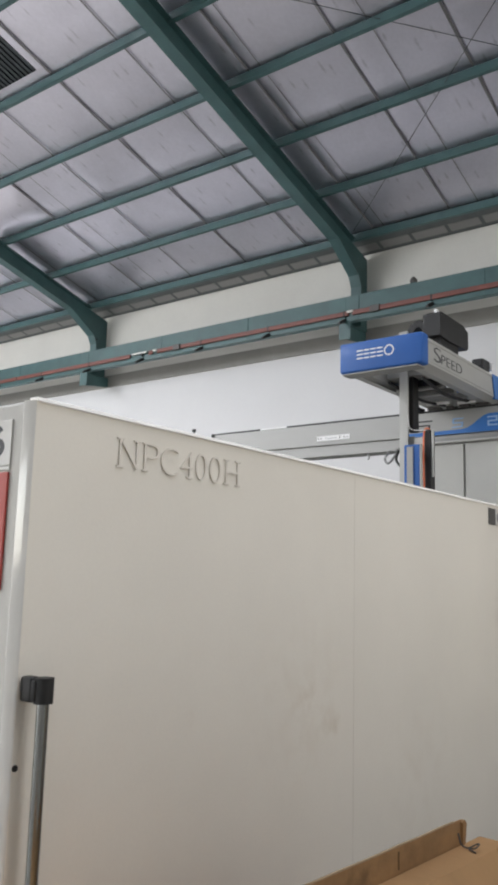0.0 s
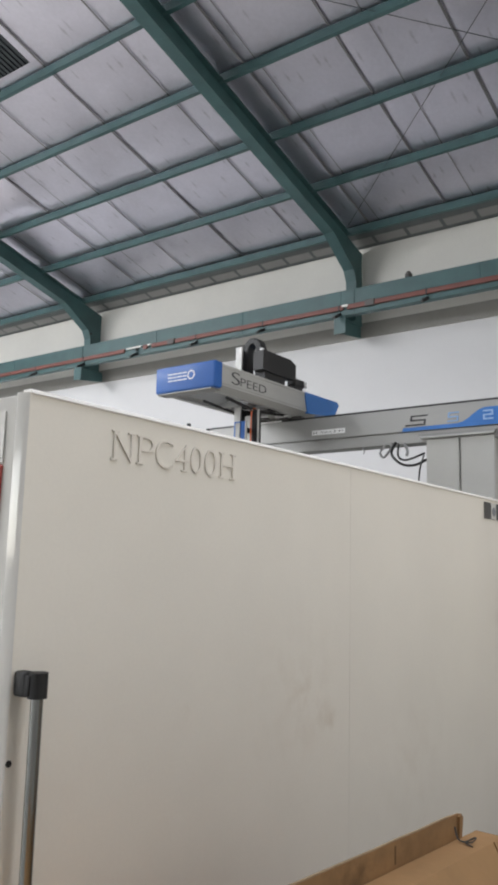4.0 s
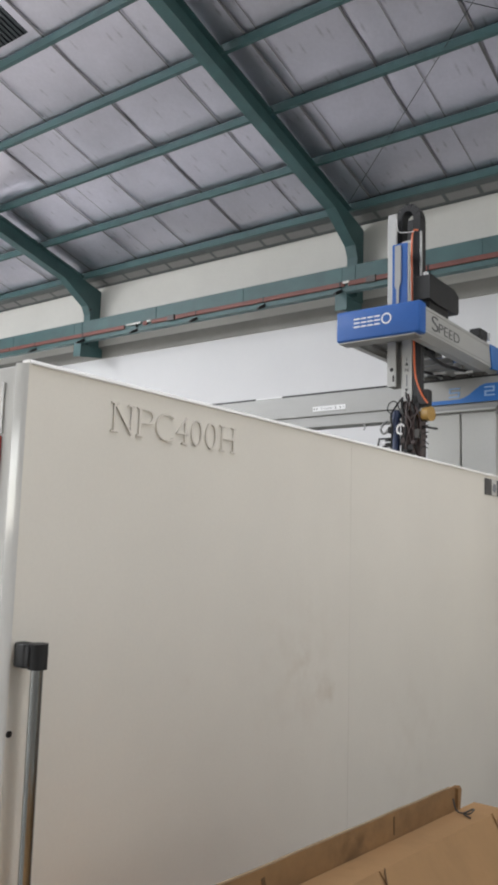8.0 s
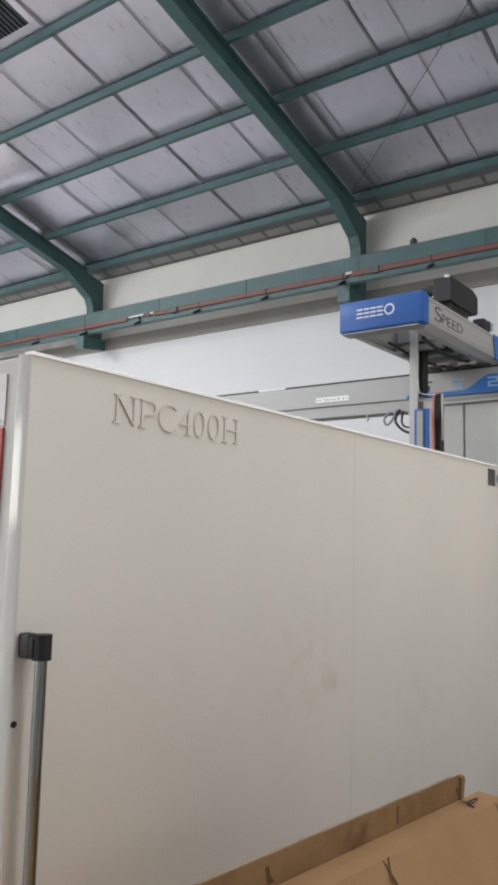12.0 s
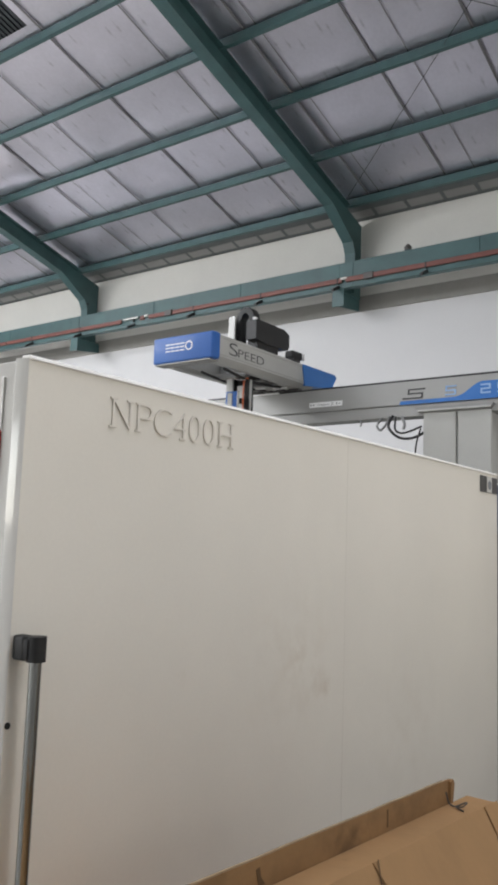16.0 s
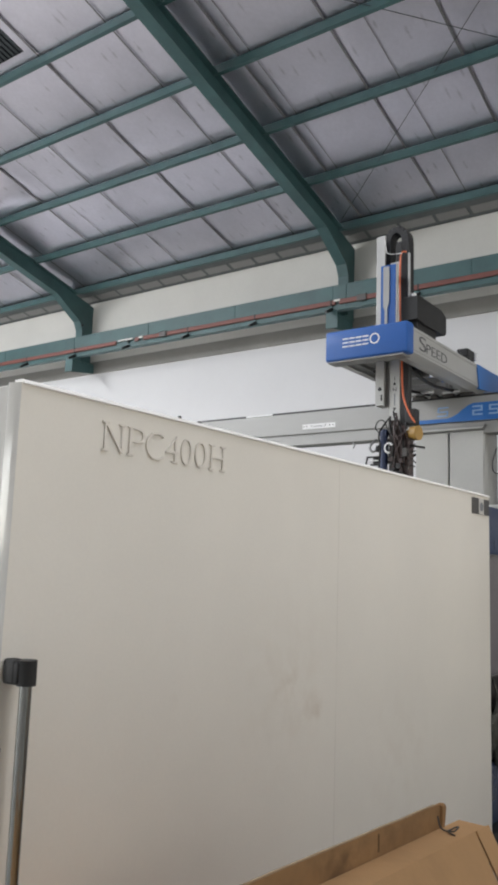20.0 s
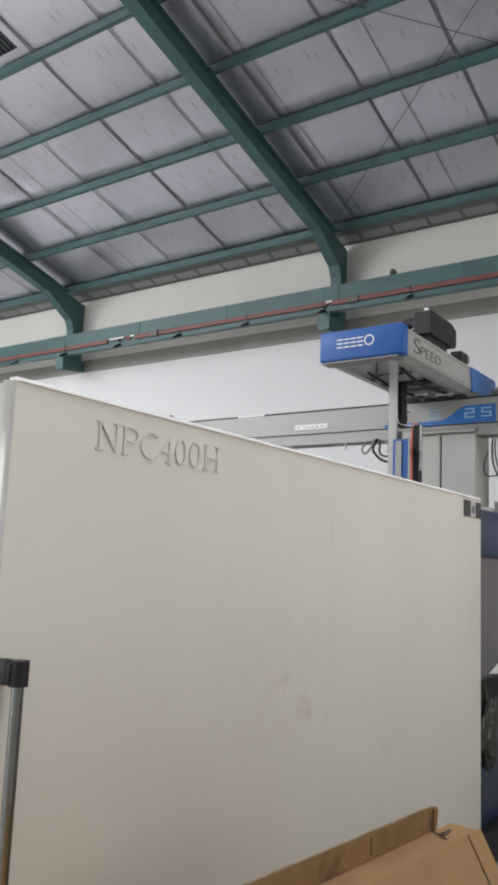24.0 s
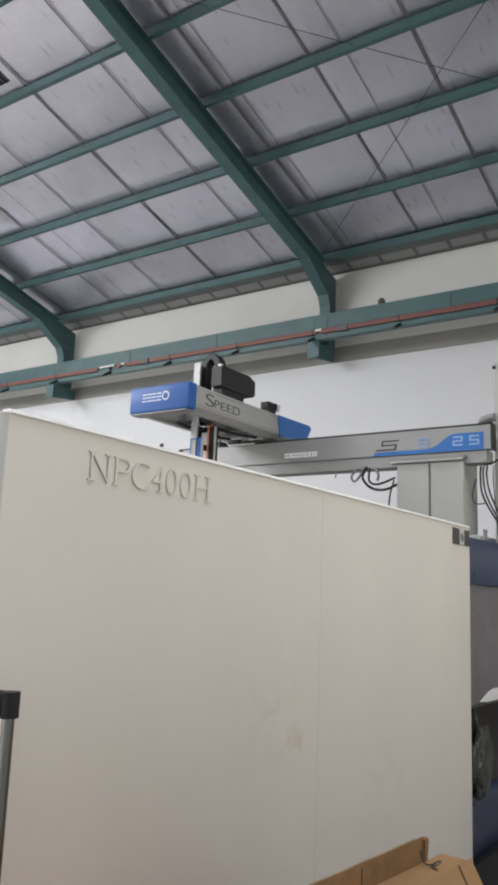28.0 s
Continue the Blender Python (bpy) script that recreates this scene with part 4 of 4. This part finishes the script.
part("print", prism(B(), [(xm - 0.013, 2.885), (xm + 0.013, 2.885), (xm, 2.907)], "y", ym - 0.001, ym), INK, inner)
part("print", writing("Z", Matrix.Translation((xm + 0.012, ym, 2.843)) @ UPWARD, 0.026, 0.024, 0.001, 0.01), INK, inner)
part("print", block(B(), xm - 0.004, xm + 0.005, ym - 0.001, ym, 2.752, 2.828), GREYINK, inner)
part("print", prism(B(), [(xm - 0.013, 2.738), (xm + 0.013, 2.738), (xm, 2.716)], "y", ym - 0.001, ym), INK, inner)
bm = B()
block(bm, xm - 0.003, xm + 0.003, ym - 0.001, ym, 2.682, 2.706)
block(bm, xm - 0.012, xm + 0.012, ym - 0.0008, ym, 2.691, 2.697)
part("print", bm, INK, inner)
for z in (2.655, 2.628):
    part("screw", rod(B(), (xm, ym - 0.002, z), (xm, ym, z), 0.006, 10), BLACK, inner)
part("blue_cover", block(B(), -0.545, -0.4395, 3.122, 3.137, 3.075, 3.632, 0.006), BLUE, inner, "blue mast cover")
part("cover_strip", prism(B(), [(-0.511, 3.10), (-0.494, 3.10), (-0.494, 3.34), (-0.481, 3.38), (-0.481, 3.618), (-0.522, 3.618), (-0.522, 3.36), (-0.511, 3.33)], "y", 3.113, 3.1215), BEAMGREY, inner, "aluminium strip down the cover")
part("cover_strip", block(B(), -0.439, -0.432, 3.124, 3.145, 3.075, 3.632), ALU, inner)
for z in (3.16, 3.56):
    part("cover_bracket", block(B(), -0.525, -0.495, 3.1375, 3.2615, z, z + 0.04, 0.003), BLACK, inner)
part("connector_block", block(B(), -0.472, -0.42, 3.25, 3.31, 3.10, 3.74, 0.008), BLACK, inner, "black connector block")
part("steel_strip", block(B(), -0.418, -0.404, 3.25, 3.262, 3.44, 3.74, 0.002), ALU, inner)
bm = B()
tube(bm, [(-0.568, 3.225, 3.845), (-0.556, 3.225, 3.765), (-0.52, 3.225, 3.742), (-0.445, 3.225, 3.735)], 0.0022, 6, 3)
part("cable_tie", bm, WHITE, inner, "white cable tie")
bm = B()
tube(bm, [(-0.425, 3.24, 3.745), (-0.462, 3.235, 3.715), (-0.463, 3.235, 3.4), (-0.45, 3.235, 3.05), (-0.44, 3.235, 2.82), (-0.40, 3.23, 2.70), (-0.36, 3.24, 2.63)], 0.0055)
part("air_hose", bm, ORANGE, inner, "orange air hose", smooth=True)
bm = B()
block(bm, -0.545, -0.475, 3.25, 3.34, 2.30, 2.66, 0.012)
block(bm, -0.475, -0.405, 3.255, 3.33, 2.30, 2.56, 0.014)
block(bm, -0.50, -0.43, 3.235, 3.26, 2.40, 2.60, 0.010)
part("gripper_head", bm, BROWNHOSE, inner, "dark brown gripper head wrapped in hoses")
bm = rod(B(), (-0.572, 3.245, 2.28), (-0.572, 3.245, 2.58), 0.024, 16)
block(bm, -0.598, -0.546, 3.225, 3.275, 2.555, 2.60, 0.006)
part("cylinder", bm, NAVY, inner, "blue pneumatic cylinder", smooth=True)
bm = B()
block(bm, -0.69, -0.60, 3.235, 3.265, 2.425, 2.433, 0.002)
block(bm, -0.665, -0.60, 3.24, 3.27, 2.375, 2.385, 0.002)
block(bm, -0.645, -0.615, 3.235, 3.275, 2.385, 2.425, 0.004)
block(bm, -0.625, -0.60, 3.23, 3.27, 2.46, 2.50, 0.006)
rod(bm, (-0.70, 3.25, 2.385), (-0.69, 3.25, 2.43), 0.006, 8)
part("claw", bm, BLACK, inner, "thin black gripper claw")
part("bracket", block(B(), -0.665, -0.602, 3.232, 3.262, 2.400, 2.408, 0.002), WHITE, inner, "white bracket strip")
rnd = random.Random(11)
for k in range(11):
    bm = B()
    a = Vector((-0.475 + rnd.uniform(-0.06, 0.05), 3.235, 2.66 + rnd.uniform(-0.04, 0.05)))
    c = a + Vector((rnd.uniform(-0.06, 0.06), -0.015, -0.15 + rnd.uniform(-0.06, 0.06)))
    d = c + Vector((rnd.uniform(-0.04, 0.04), 0.02, -0.16))
    tube(bm, [a, (a + c) / 2 + Vector((rnd.uniform(-0.03, 0.05), -0.02, 0)), c, d], rnd.uniform(0.004, 0.008), 6)
    part("hose", bm, (RUBBER, BROWNHOSE, BROWNHOSE, RUBBER, BROWNHOSE)[k % 5], inner, "thin dark hose" if k == 0 else "")
for k in range(18):
    x, z = -0.475 + rnd.uniform(-0.06, 0.06), rnd.uniform(2.28, 2.62)
    w, h = rnd.uniform(0.008, 0.02), rnd.uniform(0.01, 0.03)
    part("fitting", block(B(), x - w, x + w, 3.21 + rnd.uniform(0, 0.03), 3.25, z - h, z + h, 0.003), (BLACK, BROWNHOSE, BLACK, BROWNHOSE, BLACK, DARKPLATE)[k % 6], inner, "small gripper fitting" if k == 0 else "")
for k in range(6):
    z = 2.34 + 0.045 * k
    bm = tube(B(), [(-0.41, 3.24, z), (-0.385, 3.235, z + rnd.uniform(-0.02, 0.03)), (-0.365 + rnd.uniform(-0.01, 0.015), 3.235, z + rnd.uniform(-0.03, 0.03))], 0.004, 6)
    part("elbow", bm, BLACK, inner)
bm = B()
tube(bm, [(-0.52 + 0.026 * math.cos(u), 3.205, 2.475 + 0.03 * math.sin(u)) for u in [0.6 + 0.55 * k for k in range(9)]], 0.006)
part("white_hose", bm, WHITE, inner, "white looped hose")
bm = B()
tube(bm, [(-0.545, 3.24, 2.60), (-0.57, 3.23, 2.655), (-0.61, 3.23, 2.65), (-0.625, 3.23, 2.61), (-0.60, 3.225, 2.58)], 0.004)
part("loop_hose", bm, RUBBER, inner)
part("rod", rod(B(), (-0.43, 3.28, 2.50), (-0.29, 3.22, 2.465), 0.007, 10), BLACK, inner)
bm = B()
rod(bm, (0, -0.05, 0), (0, 0.0, 0), 0.046, 20, 0.042)
rod(bm, (0, 0.0, 0), (0, 0.06, 0), 0.024, 14)
cup = part("suction_cup", bm, GOLD, robot, "tan round suction cup", smooth=True)
part("fitting", block(B(), -0.43, -0.36, 3.24, 3.31, 2.62, 2.72, 0.008), BLACK, inner)

# hoses and cables under the beam and beside its end
cables = thing("beam_cables", -1.0, 4.2, 2.7, "black cables looped under the traverse beam", "cables")
bm = B()
tube(bm, [(-1.02, 4.15, 2.73), (-1.04, 4.12, 2.64), (-0.96, 4.12, 2.56), (-0.86, 4.14, 2.55), (-0.78, 4.20, 2.60)], 0.010, 8)
part("cable", bm, RUBBER, cables, smooth=True)
bm = B()
tube(bm, [(-1.00, 4.16, 2.72), (-0.99, 4.13, 2.62), (-0.92, 4.13, 2.59), (-0.80, 4.18, 2.64)], 0.008, 8)
part("cable", bm, RUBBER, cables, smooth=True)
bm = B()
tube(bm, [(-1.10, 4.15, 2.72), (-1.14, 4.13, 2.66), (-1.11, 4.13, 2.62), (-1.06, 4.14, 2.68), (-1.05, 4.15, 2.73)], 0.009, 8)
part("cable", bm, SILVERCABLE, cables, "grey looped cable", smooth=True)
bm = B()
tube(bm, [(-0.80, 4.16, 2.62), (-0.83, 4.15, 2.5), (-0.85, 4.16, 2.30)], 0.006, 6)
part("cable", bm, RUBBER, cables)
bm = B()
tube(bm, [(-0.95, 4.15, 2.715), (-0.92, 4.14, 2.66), (-0.93, 4.14, 2.62)], 0.011, 8)
part("cable_stub", bm, SILVERCABLE, cables)
bm = B()
tube(bm, [(-1.30, 4.15, 2.712), (-1.28, 4.14, 2.68), (-1.29, 4.14, 2.66)], 0.006, 6)
part("cable_stub", bm, SILVERCABLE, cables)
for k, (x0, x1, x2, r) in enumerate(((-0.175, -0.13, 0.035, 0.007), (-0.155, -0.105, 0.045, 0.006), (-0.13, -0.075, 0.06, 0.006), (-0.085, -0.055, -0.02, 0.0035))):
    bm = B()
    tube(bm, [(x0, 4.25, 2.70), (x0 + 0.004, 4.22, 2.62), (x1, 4.17, 2.46), (x2, 4.12, 2.2)], r, 8)
    part("drop_cable", bm, RUBBER, cables, smooth=True)
bm = tube(B(), [(-0.18, 4.16, 2.60), (-0.205, 4.15, 2.50), (-0.19, 4.15, 2.43), (-0.13, 4.155, 2.425), (-0.11, 4.16, 2.44)], 0.0045, 6)
part("drop_cable", bm, RUBBER, cables, smooth=True)
bm = tube(B(), [(-0.13, 4.2, 2.70), (-0.05, 4.18, 2.72), (0.04, 4.2, 2.775)], 0.007, 8)
part("bent_cable", bm, RUBBER, cables)
bm = tube(B(), [(-0.135 + 0.032 * math.cos(u), 4.17, 2.708 + 0.012 * math.sin(u)) for u in [0.7 * k for k in range(9)]], 0.005)
part("bright_coil", bm, STEEL, cables, "bright coiled hose end", smooth=True)

# pale housing and fittings beyond the beam end
housing = thing("control_housing", 0.2, 4.6, 2.21, "pale grey control housing beside the beam end", "housing")
part("body", block(B(), -0.112, 0.30, 4.35, 4.7, 2.16, 3.48, 0.01), COLUMN, housing)
part("lug", block(B(), -0.114, -0.09, 4.335, 4.35, 3.43, 3.455, 0.004), BLACK, housing)
bm = B()
tube(bm, [(-0.215, 4.40, 3.01), (-0.20, 4.37, 3.055), (-0.16, 4.35, 3.065), (-0.10, 4.345, 3.075)], 0.03, 12)
part("sheath", bm, SILVERCABLE, housing, "lumpy grey cable sheath", smooth=True)
part("ring", rod(B(), (-0.145, 4.315, 3.01), (-0.11, 4.315, 3.01), 0.024, 14), BLACK, housing, smooth=True)

bm = B()
block(bm, -3.13, -3.12, 4.2, 4.21, 0, 3.06)
stand = thing("sensor_post", -3.11, 4.2, 0, "thin grey sensor post behind the machine", "post")
part("post", bm, ALU_DULL, stand)
part("head", block(B(), -3.138, -3.108, 4.185, 4.21, 3.04, 3.07, 0.004), BLACK, stand)

# ---- the carton before the panel ----
carton = thing("cardboard_carton", 0.66, 0.6, 0, "opened brown corrugated cardboard carton with raised back flap", "carton")


def skew(bm):
    """Turn the carton by a few degrees about its far corner."""
    bmesh.ops.transform(bm, matrix=Matrix.Translation((0.64, 1.25, 0)) @ pose(0, 0, 0, 0, 0, -4.5) @ Matrix.Translation((-0.64, -1.25, 0)), verts=bm.verts[:])
    return bm


part("body", skew(block(B(), 0.64, 0.745, -0.9, 1.362, 0.0, 0.945, 0.004)), CARD, carton)
bm = B()
rnd = random.Random(3)
ys = [-0.9 + 0.05 * k for k in range(44)]
top = [1.016 + 0.0012 * rnd.uniform(-1, 1) for _ in ys]
prism(bm, [(ys[0], 0.90)] + list(zip(ys, top)) + [(ys[-1], 0.90)], "x", 0.632, 0.638)
part("back_flap", skew(bm), CARDBACK, carton, "soiled upright back flap")
part("torn_edge", skew(tube(B(), [(0.635, y + 0.0, z + 0.0005) for y, z in zip(ys, top)][::2], 0.0035, 6, 2)), CARDEDGE, carton, "pale torn flap edge")
part("slit", skew(block(B(), 0.6375, 0.6392, 0.868, 0.874, 0.955, 1.003)), SLIT, carton, "dark slit")
part("slit", skew(prism(B(), [(0.294, 0.992), (0.306, 0.995), (0.312, 0.972), (0.328, 0.953), (0.304, 0.953)], "x", 0.6375, 0.6392)), SLIT, carton, "dark tear")
bm = prism(B(), [(0.745, 0.9525), (0.785, 0.9065), (0.787, 0.908), (0.747, 0.954)], "y", 0.6265, 0.6315)
for v in bm.verts:
    v.co.y += 0.02 - (v.co.x - 0.745) * 1.1
part("slit", skew(bm), SLIT, carton)
bm = B()
prism(bm, [(1.235, 0.945), (1.252, 0.945), (1.262, 1.004), (1.252, 1.016), (1.238, 1.01)], "x", 0.6385, 0.648)
part("folded_corner", skew(bm), CARDBACK, carton, "bent flap corner")


def flap(y0, y1, y2, y3):
    """A folded board that slopes outwards: y0 to y1 along the fold, y2 to y3 along its free edge."""
    bm = B()
    fold, free = (0.744, 0.951), (1.048, 0.600)
    top = [(fold[0], y0, fold[1]), (fold[0], y1, fold[1]), (free[0], y3, free[1]), (free[0], y2, free[1])]
    up = [bm.verts.new(p) for p in top]
    low = [bm.verts.new((x - 0.004, y, z - 0.004)) for x, y, z in top]
    bm.faces.new(up)
    bm.faces.new(low[::-1])
    for i in range(4):
        j = (i + 1) % 4
        bm.faces.new((up[i], low[i], low[j], up[j]))
    bmesh.ops.recalc_face_normals(bm, faces=bm.faces[:])
    return bm


part("front_flap", skew(flap(0.628, 1.262, 0.66, 1.10)), CARD, carton, "outward folded front flap")
part("corner_flap", skew(flap(1.274, 1.362, 1.118, 1.19)), CARD, carton, "narrow corner flap beside a dark gap")
bm = B()
prism(bm, [(0.742, 0.951), (0.747, 0.944), (1.03, 0.58), (1.025, 0.576), (0.74, 0.944)], "y", -0.9, 0.625)
part("front_flap", skew(bm), CARD, carton)
bm = B()
tube(bm, [(0.645, 1.21, 0.985), (0.66, 1.20, 0.958), (0.68, 1.205, 0.951), (0.70, 1.22, 0.962), (0.712, 1.216, 0.966), (0.705, 1.20, 0.956), (0.685, 1.20, 0.951), (0.715, 1.185, 0.949)], 0.0025, 6)
part("twist_tie", skew(bm), DARKPLATE, carton, "dark wire tie")

# ---- moulded lids that the robot carries ----


def lid(x, y, z):
    t = thing("moulded_lid", x, y, z, "round red moulded plastic lid", "lid", "moulded lids")
    bm = B()
    rod(bm, (0, -0.012, 0), (0, 0.012, 0), 0.078, 32)
    part_ob = finish("disc", bm, REDPART, True)
    part_ob.parent = t
    bm = B()
    rod(bm, (0, 0.012, 0), (0, 0.06, 0), 0.070, 28, 0.055)
    rim = finish("skirt", bm, GOLD, True)
    rim.parent = t
    return t


# ---- what moves ----
ACROSS = [(0, 0), (0.8, 0), (1.0, -.065), (1.2, -.32), (1.4, -.785), (1.5, -1.03), (1.6, -1.23), (1.8, -1.487), (2.0, -1.537), (6.62, -1.537), (6.75, -1.48),
          (6.9, -1.33), (7.0, -1.16), (7.1, -.95), (7.3, -.48), (7.5, -.14), (7.7, -.02), (7.85, 0), (12.94, 0), (13.14, -.065), (13.34, -.32), (13.54, -.785),
          (13.64, -1.03), (13.74, -1.23), (13.94, -1.487), (14.14, -1.537), (18.75, -1.537), (19.0, -1.495), (19.2, -1.27), (19.4, -.85), (19.5, -.605),
          (19.6, -.38), (19.8, -.1), (20.0, -.006), (20.1, 0), (25.05, 0), (25.3, -.07), (25.5, -.342), (25.6, -.57), (25.8, -1.04), (26.0, -1.39),
          (26.2, -1.527), (26.3, -1.537), (28.0, -1.537)]
ALONG = [(0, .125), (.4, .12), (.8, .11), (1.0, .165), (1.2, .19), (1.5, .18), (2.0, .155), (2.4, .15), (2.75, 0), (3.1, 0), (3.5, .14), (4.0, .41), (5.6, .41), (6.05, .05), (6.5, .08),
         (7.2, 0), (10.0, 0), (10.5, .155), (10.95, .30), (11.9, .29), (12.3, .16), (12.5, .13), (12.7, .12), (13.0, .11), (13.2, .165), (13.4, .19), (13.7, .18), (14.2, .14), (14.7, .09),
         (15.0, 0), (15.3, .02), (15.8, .16), (16.2, .45), (17.6, .44), (18.15, .07), (18.6, .08), (19.3, 0), (22.0, 0), (22.6, .155), (23.1, .31), (23.9, .30),
         (24.4, .17), (24.6, .14), (25.0, .13), (25.3, .17), (25.6, .18), (26.2, .15), (26.8, .14), (27.1, .08), (27.35, 0), (27.6, .04), (28.0, .2)]
DROP = [(0, -.522), (.22, -.522), (.4, -.28), (.6, -.03), (.75, 0), (2.0, 0), (2.1, -.05), (2.25, -.25), (2.42, -.375), (6.03, -.375), (6.12, -.34), (6.3, -.035),
        (6.42, 0), (9.12, 0), (9.2, -.10), (9.3, -.32), (9.42, -.53), (9.5, -.522), (12.44, -.522), (12.62, -.28), (12.82, -.03), (12.95, 0), (14.2, 0), (14.3, -.05),
        (14.45, -.25), (14.62, -.375), (18.2, -.375), (18.3, -.34), (18.48, -.035), (18.6, 0), (21.2, 0), (21.28, -.12), (21.4, -.42), (21.5, -.522), (24.5, -.522),
        (24.7, -.28), (24.8, -.13), (24.9, -.03), (25.05, 0), (26.25, 0), (26.4, -.08), (26.55, -.30), (26.7, -.375), (28.0, -.375)]

# small extra lift of the mast while it stands raised over the machine
RISE = [(0, 0), (.6, 0), (.8, .045), (1.1, .045), (1.6, 0), (7.1, 0), (7.5, .016), (9.12, .016), (9.3, 0), (12.8, 0), (12.95, .045), (13.25, .045), (13.75, 0),
        (19.3, 0), (19.7, .016), (21.2, .016), (21.4, 0), (24.85, 0), (25.0, .045), (25.35, .045), (25.8, 0), (28.0, 0)]


def at(rows, t):
    return float(np.interp(t, [r[0] for r in rows], [r[1] for r in rows]))


def motions():
    times = sorted({t for rows in (ACROSS, ALONG, DROP, RISE) for t, _ in rows})
    walk(arm, [(t, pose(v, 0, 0)) for t, v in ACROSS])
    walk(carriage, [(t, pose(at(ACROSS, t), at(ALONG, t), 0)) for t in times])
    walk(mast, [(t, pose(at(ACROSS, t), at(ALONG, t), at(DROP, t) + at(RISE, t))) for t in times])
    # the free leg of the chain gathers in its anchor channel while the mast is down
    for link, z in leg:
        walk(link, [(t, pose(0, 0, max(0.0, 3.25 - z - at(DROP, t)))) for t, _ in DROP])
    walk(inner, [(t, pose(at(ACROSS, t), at(ALONG, t), 2 * at(DROP, t) + at(RISE, t))) for t in times])

    def held(t):
        return pose(-0.54 + at(ACROSS, t), 3.16 + at(ALONG, t), 2.662 + 2 * at(DROP, t) + at(RISE, t), 0, 0, 2)

    # the cup turns to the side once a lid has been put down, and back before the next
    turn = [(0.0, 0.0), (4.0, 0.0), (5.0, 1.0), (10.4, 1.0), (11.6, 0.0), (16.2, 0.0), (17.2, 1.0), (22.4, 1.0), (23.6, 0.0), (28.0, 0.0)]

    def cup_pose(t):
        u = at(turn, t)
        return pose(-0.52 + 0.13 * u + at(ACROSS, t), 3.275 - 0.015 * u + at(ALONG, t), 2.70 - 0.135 * u + 2 * at(DROP, t) + at(RISE, t), 0, 0, 80 * u)

    walk(cup, [(t, cup_pose(t)) for t in sorted(set(times) | {t for t, _ in turn})])
    for k, (take, leave) in enumerate(((-1.0, 3.2), (12.0, 15.4), (24.1, 40.0))):
        rest = pose(-1.0 + 0.22 * k, 1.2 + 0.3 * k, 0.632, 90, 0, 0)
        done = pose(-2.4, 3.4 + 0.3 * k, 0.012, 90, 0, 0)
        rows = []
        if take > 0:
            rows += [(0.0, rest), (take - 0.5, rest)]
        rows += [(t, held(t)) for t in times if take <= t <= leave]
        if leave < 28:
            rows += [(leave + 0.45, done), (28.0, done)]
        walk(lid(0, 0, 0), rows)


motions()
